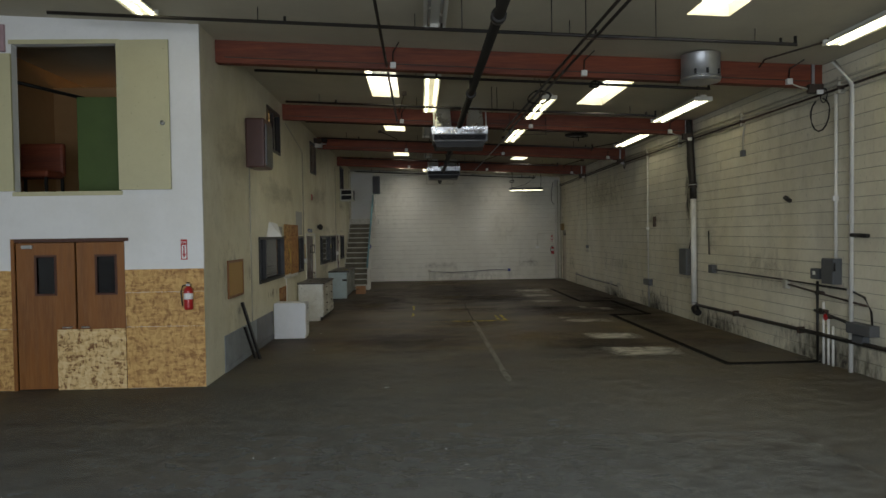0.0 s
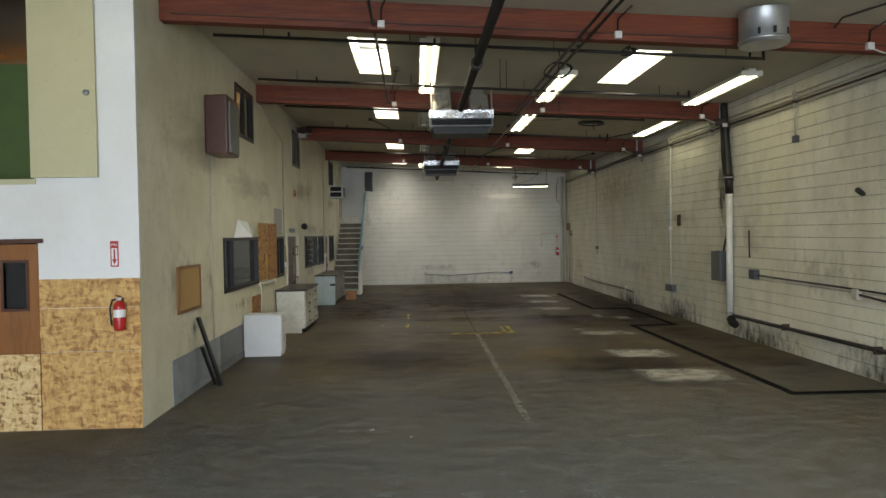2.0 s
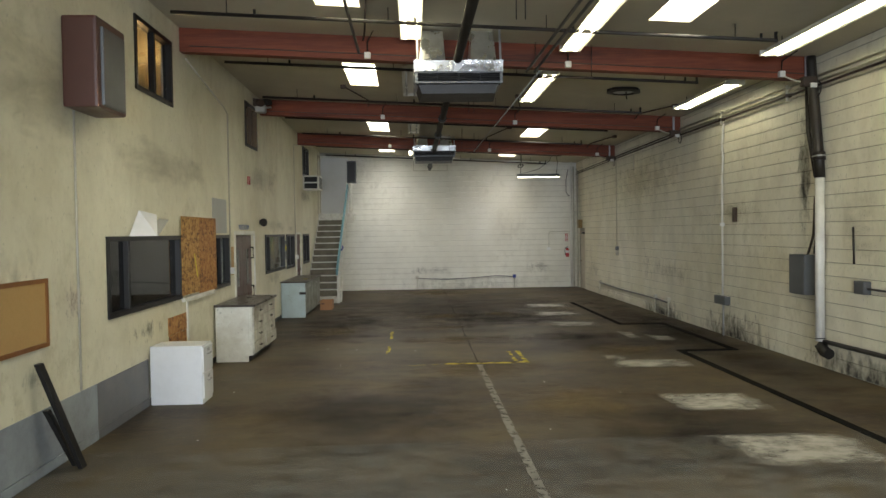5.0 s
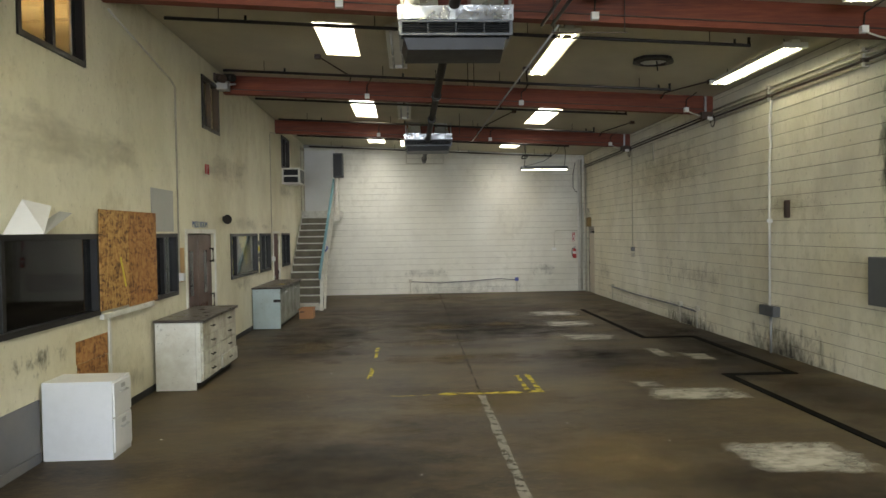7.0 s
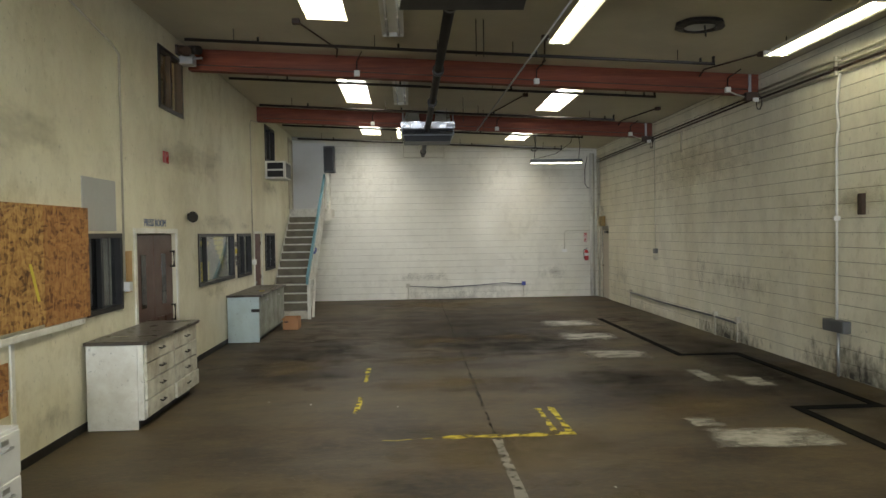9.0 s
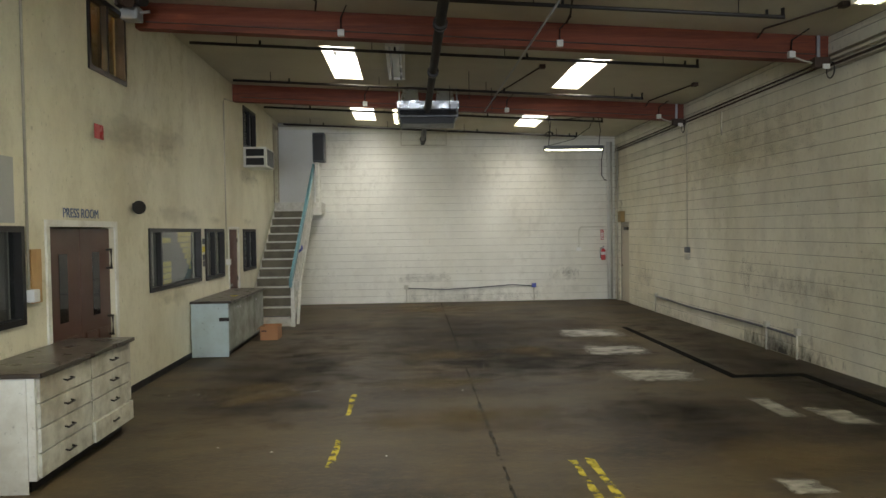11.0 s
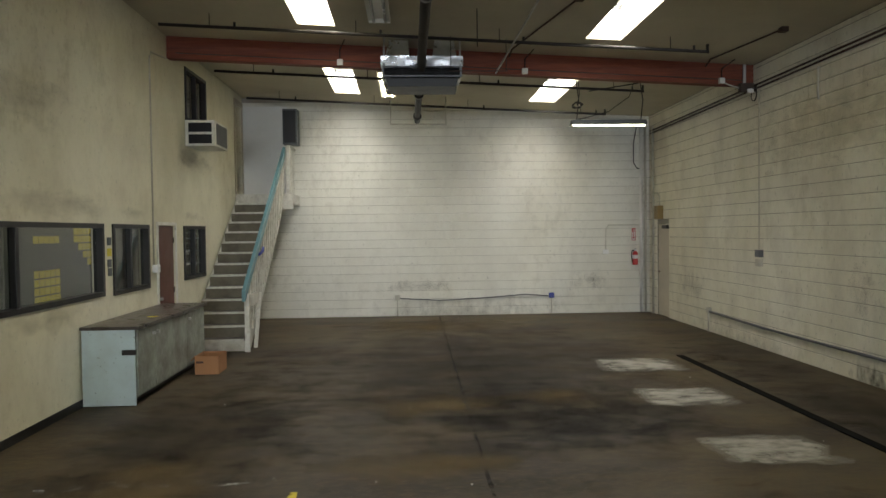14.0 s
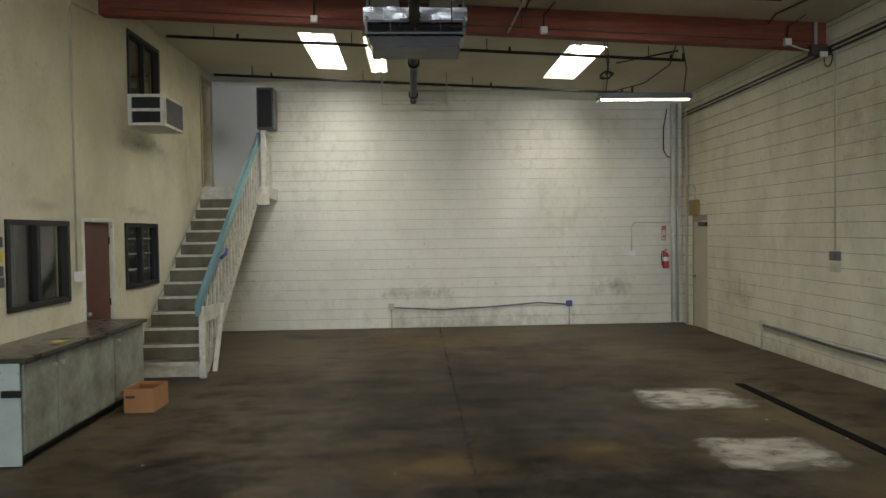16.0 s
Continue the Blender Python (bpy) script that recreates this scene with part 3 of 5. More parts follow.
part("tube", tube([(HX0 + 0.02, HY - 0.04, HZ + 0.012), (HX1 - 0.02, HY - 0.04, HZ + 0.012)], 0.022, 8), TUBE, lamp)
part("reflector", boxes([(HX0, HX1, HY - 0.11, HY - 0.08, HZ + 0.01, HZ + 0.06), (HX0, HX1, HY + 0.08, HY + 0.11, HZ, HZ + 0.05)]), GREYBOX, lamp)
for x in (HX0 + 0.1, HX1 - 0.08):
    part("cable", tube([(x, HY, HZ + 0.1), (x + 0.03, HY - 0.03, HZ + 0.45), (x - 0.04, HY, roof(x, HY) - 0.001)], 0.009, 6), IRON, lamp)
part("cord", tube([(HX0 + 0.12, HY, HZ + 0.11), (HX0 + 0.3, HY - 0.03, HZ + 0.15), (HX0 + 0.65, HY - 0.05, HZ + 0.24), (HX1 - 0.3, HY - 0.05, HZ + 0.5), (HX1 - 0.15, HY - 0.05, roof(HX1 - 0.15, HY) - 0.001)], 0.008, 6), IRON, lamp)

# ---- roof heaters and ducts ----
def air_unit(y, z):
    u = thing("air_handler", (1.49, y, z), "galvanised ceiling air handler with foil-wrapped ducts", "air handler", "air handlers")
    x0, x1 = 0.89, 2.1
    part("casing", pierced([x0, x1], [z + 0.12, z + 0.28], [(x0 + 0.035, x1 - 0.035, z + 0.145, z + 0.26)], lambda a, b, d: (a, d, b), y, y + 0.04), DULLSTEEL, u)
    part("body", box(x0, x1, y + 0.16, y + 0.68, z + 0.121, z + 0.28, 0.01), GALV, u)
    for xa in (x0, x1 - 0.02):
        part("cheek", box(xa, xa + 0.02, y + 0.041, y + 0.159, z + 0.121, z + 0.28), GALV, u)
    part("coil_face", box(x0 + 0.021, x1 - 0.021, y + 0.13, y + 0.158, z + 0.122, z + 0.279), DARKFILL, u, "black coil behind the outlet")
    for i in range(4):
        part("louvre", box(x0 + 0.036, x1 - 0.036, y + 0.012, y + 0.05, z + 0.16 + i * 0.025, z + 0.164 + i * 0.025), BLACKFRAME, u)
    for i in range(3):
        part("upright_bar", box(x0 + 0.3 * (i + 1), x0 + 0.3 * (i + 1) + 0.012, y + 0.014, y + 0.03, z + 0.146, z + 0.259), GREYBOX, u)
    part("intake", hull([(x0 + 0.05, y + 0.1, z + 0.119), (x1 - 0.05, y + 0.1, z + 0.119), (x1 - 0.02, y + 0.66, z + 0.119), (x0 + 0.02, y + 0.66, z + 0.119)],
                        [(x0 + 0.09, y + 0.13, z), (x1 - 0.09, y + 0.13, z), (x1 - 0.06, y + 0.62, z - 0.03), (x0 + 0.06, y + 0.62, z - 0.03)]), BLACKFRAME, u, "dark grey drip pan")
    bm = box(x0 - 0.01, x1 + 0.01, y - 0.02, y + 0.7, z + 0.28, z + 0.43)
    bmesh.ops.subdivide_edges(bm, edges=bm.edges[:], cuts=7, use_grid_fill=True)
    for v in bm.verts:
        v.co += 0.014 * Vector(noise.noise_vector(v.co * 7))
    part("foil_wrap", bm, FOIL, u, "crumpled silver foil insulation")
    top = roof(1.5, y + 0.4) - 0.003
    for xa, xb in ((x0 + 0.06, x0 + 0.42), (x1 - 0.44, x1 - 0.08)):
        part("duct", hull([(xa, y + 0.05, z + 0.45), (xb, y + 0.05, z + 0.45), (xb, y + 0.6, z + 0.45), (xa, y + 0.6, z + 0.45)],
                          [(xa + 0.04, y + 0.25, top), (xb - 0.02, y + 0.25, top - 0.01), (xb - 0.02, y + 0.65, top - 0.01), (xa + 0.04, y + 0.65, top - 0.005)]), FOIL, u)
    for x in (x0 + 0.02, x1 - 0.04):
        part("strap", hull([(x, y - 0.03, z + 0.28), (x + 0.03, y - 0.03, z + 0.28), (x + 0.03, y - 0.027, z + 0.28), (x, y - 0.027, z + 0.28)],
                           [(x, y + 0.1, top), (x + 0.03, y + 0.1, top), (x + 0.03, y + 0.103, top), (x, y + 0.103, top)]), GALV, u)


air_unit(20.15, 4.07)
air_unit(30.65, 4.2)

vent = thing("roof_vent_stub", (4.89, 15.3, 4.41), "round galvanised vent stub hanging from the ceiling", "vent")
part("drum", lathe([(0.27, 4.4), (0.285, 4.4), (0.285, 4.8), (0.29, 4.815), (0.25, 4.815), (0.25, 4.42)], 4.89, 15.3, 28), GALV, vent)
part("collar", lathe([(0.287, 4.43), (0.297, 4.435), (0.297, 4.46), (0.287, 4.465)], 4.89, 15.3, 28), GALV, vent)
for a in (-2.2, -1.6, -0.9):
    part("slot", box(4.89 + 0.285 * math.cos(a) - 0.018, 4.89 + 0.285 * math.cos(a) + 0.018, 15.3 + 0.285 * math.sin(a) - 0.006, 15.3 + 0.285 * math.sin(a) + 0.01, 4.48, 4.56), DARKFILL, vent)
part("stub", lathe([(0.2, 4.8), (0.2, roof(4.89, 15.3) + 0.003)], 4.89, 15.3, 24), GALV, vent)
hole = thing("ceiling_vent", (4.9, 23.73, 4.66), "broken round ceiling vent with torn black edges", "vent")
bm = bmesh.new()
ring = [[bm.verts.new((4.9 + r * (1 + 0.16 * noise.noise((math.cos(a) * 2, math.sin(a) * 2, r * 9))) * math.cos(a), 23.73 + r * (1 + 0.1 * noise.noise((a, 3, 1))) * math.sin(a),
                       roof(4.9, 23.73) - h - 0.042 * r * math.cos(a))) for a in (2 * math.pi * j / 22 for j in range(22))] for r, h in ((0.3, 0.002), (0.31, 0.05), (0.22, 0.07), (0.2, 0.03))]
for a, b in zip(ring, ring[1:]):
    for j in range(22):
        bm.faces.new((a[j], a[(j + 1) % 22], b[(j + 1) % 22], b[j]))
part("torn_rim", bm, IRON, hole)
part("disc", lathe([(0.2, roof(4.9, 23.73) - 0.045), (0.205, roof(4.9, 23.73) - 0.03), (0.2, roof(4.9, 23.73) - 0.02)], 4.9, 23.73, 20), GREYPANEL, hole)
part("dangling_scrap", tube([(4.92, 23.63, 4.75), (4.93, 23.62, 4.6)], 0.012, 6), IRON, hole)

# ---- windows and doors of the partition ----
def window(y0, y1, z0, z1, n, mats=(GLASS,), name="window_1", slide=0.5):
    w = thing(name, (LEFT, y0, z0), "black-framed sliding office window in the plaster partition", "window", "partition windows", "structure")
    d0, d1 = LEFT - 0.1, LEFT + 0.022
    e = 0.045
    part("window_frame", pierced([y0 - 0.012, y1 + 0.012], [z0 - 0.012, z1 + 0.012], [(y0 + e, y1 - e, z0 + e, z1 - e)], lambda u, v, d: (d, u, v), d0, d1), BLACKFRAME, w)
    cuts = [y0 + e] + [y0 + (y1 - y0) * s for s in n] + [y1 - e]
    for i, (a, b) in enumerate(zip(cuts, cuts[1:])):
        if i:
            part("mullion", box(LEFT - 0.07, LEFT + 0.012, a - 0.03, a + 0.03, z0 + e, z1 - e, 0.004), BLACKFRAME, w)
        p = part("pane", box(LEFT - 0.05 - 0.012 * (i % 2), LEFT - 0.044 - 0.012 * (i % 2), a, b, z0 + e, z1 - e), mats[i % len(mats)], w)
        p.visible_shadow = False
    return w


window(18.3, 20.72, 1.24, 2.13, (0.24,), (DARKGLASS,), "window_1")
window(22.45, 23.38, 1.23, 2.13, (0.42,), (DARKGLASS, GLASS), "window_2")
window(26.55, 28.93, 1.24, 2.12, (0.2,), (GLASS,), "window_3")
window(29.22, 30.45, 1.22, 2.12, (0.48,), (GLASS,), "window_4")
w5 = window(32.05, 33.25, 1.22, 2.12, (0.5,), (GLASS,), "window_5")
for z in (1.45, 1.68, 1.9):
    part("shelf_edge", box(LEFT - 0.3, LEFT - 0.08, 32.1, 33.2, z, z + 0.02), SIGNWHITE, w5, "white shelf behind the glass")
for i, (a, b) in enumerate(((19.23, 20.52), (24.85, 25.88), (32.28, 33.48))):
    window(a, b, 3.96, 4.85, (0.5,), (GLASS,), "window_%d" % (i + 6))

pinned = thing("notice_board", (-3.0, 27.4, 0), "grey board with rows of yellow paper squares inside the office", "notice board")
part("board", box(-3.04, -3.0, 27.6, 30.2, 0.0, 2.2), DARKBOARD, pinned)
for y in range(15):
    for z in range(9):
        if (y < 5 and (z < 4 or z == 7)) or (y > 7 and z > 8 - (y - 6) * 0.9 and y < 14):
            part("paper_square", box(-2.998, -2.994, 28.2 + y * 0.12, 28.3 + y * 0.12, 1.2 + z * 0.1, 1.285 + z * 0.1), YELLOWNOTE, pinned)



def casing(parent, y0, y1, z0, z1, mat, w=0.07, sill=False):
    part("casing", box(LEFT + 0.001, LEFT + 0.024, y0 - w, y0, z0, z1 + w, 0.004), mat, parent)
    part("casing", box(LEFT + 0.001, LEFT + 0.024, y1, y1 + w, z0, z1 + w, 0.004), mat, parent)
    part("casing", box(LEFT + 0.001, LEFT + 0.024, y0 + 0.001, y1 - 0.001, z1, z1 + w, 0.004), mat, parent)


def lever(parent, x, y, z, s=1, mat=GALV):
    h = part("handle", tube([(x, y, z), (x, y - 0.05, z), (x - s * 0.11, y - 0.05, z)], 0.009, 8), mat, parent, "steel lever handle")
    return h


press = thing("door_1", (LEFT, 23.85, 0), "dark brown panelled double door with pull handles", "door", "", "structure")
casing(press, 23.85, 25.4, 0, 2.14, CREAM)
for a, b in ((23.86, 24.62), (24.63, 25.39)):
    leaf = part("leaf", box(LEFT - 0.09, LEFT - 0.05, a, b, 0.01, 2.125, 0.004), BROWNDOOR, press)
    part("glazing", box(LEFT - 0.0495, LEFT - 0.045, (a + b) / 2 - 0.09, (a + b) / 2 + 0.09, 1.12, 1.85, 0.002), DARKGLASS, leaf)
    for z0, z1 in ((0.2, 0.95),):
        for c in (a + 0.09, (a + b) / 2 + 0.03):
            part("raised_panel", box(LEFT - 0.052, LEFT - 0.038, c, c + 0.26, z0, z1, 0.012), BROWNDOOR, leaf)
for z in (0.85, 1.65):
    part("pull_handle", tube([(LEFT - 0.05, 25.3, z), (LEFT + 0.01, 25.3, z), (LEFT + 0.01, 25.3, z + 0.22), (LEFT - 0.05, 25.3, z + 0.22)], 0.014, 8), IRON, press, "black steel pull handle")
sign = thing("room_sign", (LEFT, 24.6, 2.25), "blue lettering above the brown double door", "sign")
letters("PRESS ROOM", 0.145, BLUEINK, sign, Matrix.Translation((LEFT + 0.004, 24.58, 2.24)) @ pose(0, 0, 0, 90, 0, 90))
d2 = thing("door_2", (LEFT, 30.82, 0), "closed dark red-brown flush door", "door", "", "structure")
casing(d2, 30.82, 31.6, 0, 2.13, CREAM, 0.05)
part("leaf", box(LEFT - 0.07, LEFT - 0.02, 30.83, 31.59, 0.01, 2.12, 0.004), REDDOOR, d2)
for z in (0.3, 1.05, 1.85):
    part("hinge", tube([(LEFT - 0.012, 31.57, z), (LEFT - 0.012, 31.57, z + 0.09)], 0.011, 6), IRON, d2)
part("knob", tube([(LEFT - 0.02, 30.9, 1.0), (LEFT + 0.04, 30.9, 1.0)], 0.025, 10), GALV, d2)
d3 = thing("door_3", (LEFT, 35.72, 2.85), "tall open loft doorway with tan trim above the stair", "door", "", "structure")
casing(d3, 35.72, 36.3, 2.85, 4.88, TRIM, 0.09)

# ---- white wall: double door, hatch, strand board sheets ----
dd = thing("door_4", (-5.2, FACE, 0), "varnished wooden double door with small dark windows", "door", "", "structure")
part("casing", box(-5.25, -5.2, FACE - 0.02, FACE + 0.1, 0, 2.17), DOORWOOD, dd)
part("casing", box(-5.2, -3.6, FACE - 0.02, FACE + 0.1, 2.12, 2.17), BROWNDOOR, dd)
for a, b, w0 in ((-5.19, -4.372, -4.92), (-4.342, -3.67, -4.07)):
    leaf = part("leaf", pierced([a, b], [0.015, 2.11], [(w0, w0 + 0.28, 1.37, 1.92)], lambda u, v, d: (u, d, v), FACE + 0.01, FACE + 0.055), DOORWOOD, dd)
    part("pane", box(w0, w0 + 0.28, FACE + 0.03, FACE + 0.036, 1.37, 1.92), DARKGLASS, leaf)
    part("window_frame", pierced([w0 - 0.015, w0 + 0.295], [1.355, 1.935], [(w0 + 0.015, w0 + 0.265, 1.385, 1.905)], lambda u, v, d: (u, d, v), FACE, FACE + 0.01), BROWNDOOR, leaf)
    lever(leaf, -4.43 if a < -5 else -4.27, FACE + 0.01, 0.9, -1 if a > -5 else 1)
part("closer", box(-5.1, -4.95, FACE - 0.03, FACE + 0.01, 2.03, 2.08, 0.006), GALV, dd)


def sheet(x0, x1, z0, z1, y, mat, label, thick=0.012):
    s = thing("strand_board_sheet", ((x0 + x1) / 2, y, z0), label, "board", "strand board sheets")
    bm = box(x0, x1, y - thick, y, z0, z1)
    bmesh.ops.subdivide_edges(bm, edges=[e for e in bm.edges if e.calc_length() > 0.2], cuts=9, use_grid_fill=True)
    for v in bm.verts:
        for i, lo, hi in ((0, x0, x1), (2, z0, z1)):
            if abs(v.co[i] - lo) < 1e-4 or abs(v.co[i] - hi) < 1e-4:
                v.co[i] += 0.006 * noise.noise(v.co * 9)
    part("sheet", bm, mat, s)
    return s


sheet(-3.655, LEFT, 0.89, 1.38, FACE - 0.003, OSB, "golden strand board sheet screwed to the wall")
sheet(-3.655, LEFT, 1.385, 1.71, FACE - 0.003, OSB, "golden strand board strip under white paint")
sheet(-3.655, LEFT, 0.005, 0.885, FACE - 0.003, OSB, "golden strand board sheet at the wall foot")
sheet(-6.4, -5.255, 0.89, 1.72, FACE - 0.003, OSB, "golden strand board sheet beside the double door")
sheet(-6.4, -5.255, 0.005, 0.885, FACE - 0.003, OSB, "golden strand board sheet beside the double door")
sheet(-4.62, -3.66, 0.005, 0.87, FACE - 0.02, OSB_FRESH, "pale fresh strand board patch over the door")

hatch = thing("loft_hatch", (-3.68, FACE, 2.84), "open pale yellow loft hatch with two door leaves", "hatch")
part("leaf", box(-3.69, -2.96, FACE - 0.055, FACE - 0.015, 2.85, 4.97, 0.004), HATCH, hatch)
part("leaf", box(-5.9, -5.16, FACE - 0.055, FACE - 0.015, 2.85, 4.79, 0.004), HATCH, hatch)
part("knob", lathe([(0.0, 0), (0.03, 0.005), (0.035, 0.03), (0.015, 0.045), (0.015, 0.06)], 0, 0, 12), GALV, hatch).data.transform(Matrix.Translation((-3.05, FACE - 0.1, 3.79)) @ pose(0, 0, 0, -90))
part("head_trim", box(-5.2, -3.66, FACE - 0.014, FACE - 0.001, 4.93, 4.99), HATCH, hatch)
part("sill_trim", box(-5.2, -3.66, FACE - 0.014, FACE - 0.001, 2.78, 2.84), HATCH, hatch)
pink = thing("pink_board", (-5.5, FACE, 4.82), "faded pink board fixed high on the white wall", "board")
part("board", box(-5.9, -5.24, FACE - 0.05, FACE - 0.002, 4.82, 5.2, 0.004), PINK, pink)
gp = thing("green_board", (-4.2, 16.0, 2.8), "tall dark green board standing in the loft", "board")
part("board", box(-4.82, -3.6, 16.0, 16.04, 2.8, 4.4, 0.004), GREENPANEL, gp)
lp = thing("loft_pipe", (-5.6, 15.4, 4.3), "black pipe running through the loft", "pipe")
part("pipe", tube([(-6.4, 15.2, 4.75), (-4.4, 17.9, 4.45)], 0.03, 8), IRON, lp)
lc = thing("loft_chair", (-5.6, 16.6, 2.8), "rust-brown padded chair back in the loft", "chair")
part("backrest", box(-6.0, -5.3, 16.5, 16.62, 3.2, 3.75, 0.05), TIMBER, lc)
part("seat", box(-6.0, -5.3, 16.0, 16.5, 3.15, 3.27, 0.04), TIMBER, lc)
for x, y in ((-5.95, 16.05), (-5.35, 16.05), (-5.95, 16.55), (-5.35, 16.55)):
    part("leg", box(x - 0.02, x + 0.02, y - 0.02, y + 0.02, 2.8, 3.2), IRON, lc)


def fire_sign(m, mats=(REDMETAL, SIGNWHITE)):
    s = new("fire_sign")
    s.matrix_basis = m
    tagged(s, "red and white extinguisher arrow sign on the wall", "sign", "extinguisher signs")
    made = [("plate", box(-0.046, 0.046, -0.003, 0, 0, 0.29, 0.001), mats[0]), ("white_field", box(-0.032, 0.032, -0.005, -0.0035, 0.015, 0.21), mats[1]),
            ("arrow", boxes([(-0.009, 0.009, -0.007, -0.0055, 0.075, 0.2)]), mats[0]),
            ("arrow_head", hull([(-0.027, -0.007, 0.085), (0.027, -0.007, 0.085), (0.002, -0.007, 0.03), (-0.002, -0.007, 0.03)],
                                [(-0.027, -0.0055, 0.085), (0.027, -0.0055, 0.085), (0.002, -0.0055, 0.03), (-0.002, -0.0055, 0.03)]), mats[0])]
    for name, bm, mat in made:
        ob = new(name, mesh_of(name, bm, mat))
        ob.parent = s
    t = letters("FIRE", 0.04, mats[1], None, pose(0, -0.004, 0.235, 90))
    t.parent = s


def extinguisher(m):
    s = new("fire_extinguisher")
    s.matrix_basis = m
    tagged(s, "red fire extinguisher with black hose hung on the wall", "extinguisher", "fire extinguishers")
    made = [("cylinder", lathe([(0.05, 0), (0.062, 0.008), (0.064, 0.03), (0.064, 0.26), (0.055, 0.3), (0.025, 0.325), (0.022, 0.34)], 0, -0.075, 20), REDMETAL),
            ("label_band", lathe([(0.0648, 0.15), (0.065, 0.151), (0.065, 0.235), (0.0648, 0.236)], 0, -0.075, 20), SIGNWHITE),
            ("valve", box(-0.025, 0.025, -0.1, -0.05, 0.335, 0.37, 0.006), GALV),
            ("lever", hull([(-0.012, -0.16, 0.395), (0.012, -0.16, 0.395), (0.012, -0.16, 0.4), (-0.012, -0.16, 0.4)], [(-0.012, -0.05, 0.372), (0.012, -0.05, 0.372), (0.012, -0.05, 0.385), (-0.012, -0.05, 0.385)]), IRON),
            ("hose", tube([(-0.02, -0.08, 0.352), (-0.075, -0.08, 0.34), (-0.098, -0.09, 0.25), (-0.085, -0.1, 0.14), (-0.078, -0.1, 0.06)], 0.011, 8), IRON),
            ("bracket", box(-0.02, 0.02, -0.012, 0, 0.1, 0.36), IRON)]
    for name, bm, mat in made:
        ob = new(name, mesh_of(name, bm, mat))
        ob.parent = s


fire_sign(pose(-2.815, FACE - 0.001, 1.84))
extinguisher(pose(-2.74, FACE - 0.016, 1.13))
fire_sign(pose(6.61, FAR - 0.006, 1.71))
extinguisher(pose(6.62, FAR - 0.006, 1.13))

# ---- along the partition ----
cork = thing("pin_board", (LEFT, 16.08, 1.16), "brown cork pin board with a thin wooden frame", "pin board")
part("cork", box(LEFT + 0.001, LEFT + 0.014, 16.1, 16.98, 1.19, 1.73), CORK, cork)
part("frame", pierced([16.06, 17.02], [1.15, 1.77], [(16.1, 16.98, 1.19, 1.73)], lambda u, v, d: (d, u, v), LEFT + 0.001, LEFT + 0.024), DOORWOOD, cork)
for y0, y1, mat, lab in ((15.82, 17.97, GREYSTRIP, "blue-grey painted kick panel on the wall foot"), (17.98, 19.4, DARKSTRIP, "dark grey scuffed kick panel on the wall foot")):
    k = thing("kick_panel", (LEFT, y0, 0), lab, "panel", "kick panels")
    part("panel", box(LEFT + 0.001, LEFT + 0.012, y0, y1, 0.1, 0.59, 0.002), mat, k)
    part("base_strip", box(LEFT + 0.001, LEFT + 0.018, y0, y1, 0.0, 0.095, 0.003), mat, k)
skirt = solid("baseboard", boxes([(LEFT + 0.001, LEFT + 0.012, a, b, 0, 0.09) for a, b in ((19.45, 23.76), (25.48, 30.75), (31.66, 32.0))]), BLACKFRAME, "black rubber baseboard", "baseboard")
for top, foot, w in (((LEFT + 0.03, 16.72, 1.03), (-2.3, 17.03, 0.0), 0.09), ((LEFT + 0.05, 16.8, 0.6), (-2.4, 17.12, 0.0), 0.07)):
    p = thing("timber_plank", foot, "dark plank leaning against the partition", "plank", "leaning planks")
    part("plank", hull([(foot[0], foot[1], 0), (foot[0] + 0.04, foot[1], 0), (foot[0] + 0.04, foot[1] + w, 0), (foot[0], foot[1] + w, 0)],
                       [(top[0], top[1], top[2]), (top[0] + 0.04, top[1], top[2]), (top[0] + 0.04, top[1] + w, top[2]), (top[0], top[1] + w, top[2])]), BLACKFRAME, p)

htr = thing("wall_heater", (LEFT, 17.42, 3.4), "brown enamelled heater box hung on the partition", "heater")
part("case", box(LEFT + 0.001, -2.2, 17.42, 18.1, 3.4, 4.29, 0.03), BROWNMETAL, htr)
part("grille", box(-2.22, -2.17, 17.5, 18.02, 3.43, 4.2, 0.02), GREYBOX, htr)
part("conduit", tube([(LEFT + 0.02, 17.6, 3.4), (LEFT + 0.02, 17.6, 0.6)], 0.012, 8), CONDUIT, htr)

for y0, y1, m in ((20.7, 21.5, OSB_AGED), (21.505, 22.44, OSB_RED)):
    b = thing("strand_board_sheet", (LEFT, y0, 1.25), "weathered orange strand board covering a window", "board", "window boards")
    part("sheet", box(LEFT + 0.026, LEFT + 0.042, y0, y1, 1.27 - 0.03 * (y0 > 21), 2.42, 0.002), m, b)
part("tape_mark", hull([(LEFT + 0.0425, 21.22, 1.86), (LEFT + 0.0425, 21.27, 1.86), (LEFT + 0.044, 21.27, 1.86), (LEFT + 0.044, 21.22, 1.86)],
                       [(LEFT + 0.0425, 21.36, 1.5), (LEFT + 0.0425, 21.41, 1.5), (LEFT + 0.044, 21.41, 1.5), (LEFT + 0.044, 21.36, 1.5)]), YELLOWNOTE, bpy.data.objects["strand_board_sheet.006"], "strip of yellow tape")
ledge = thing("plaster_ledge", (LEFT, 20.75, 1.18), "chipped white ledge under the strand boards", "trim")
part("ledge", box(LEFT + 0.001, LEFT + 0.05, 20.74, 22.3, 1.17, 1.235, 0.008), CREAM, ledge)
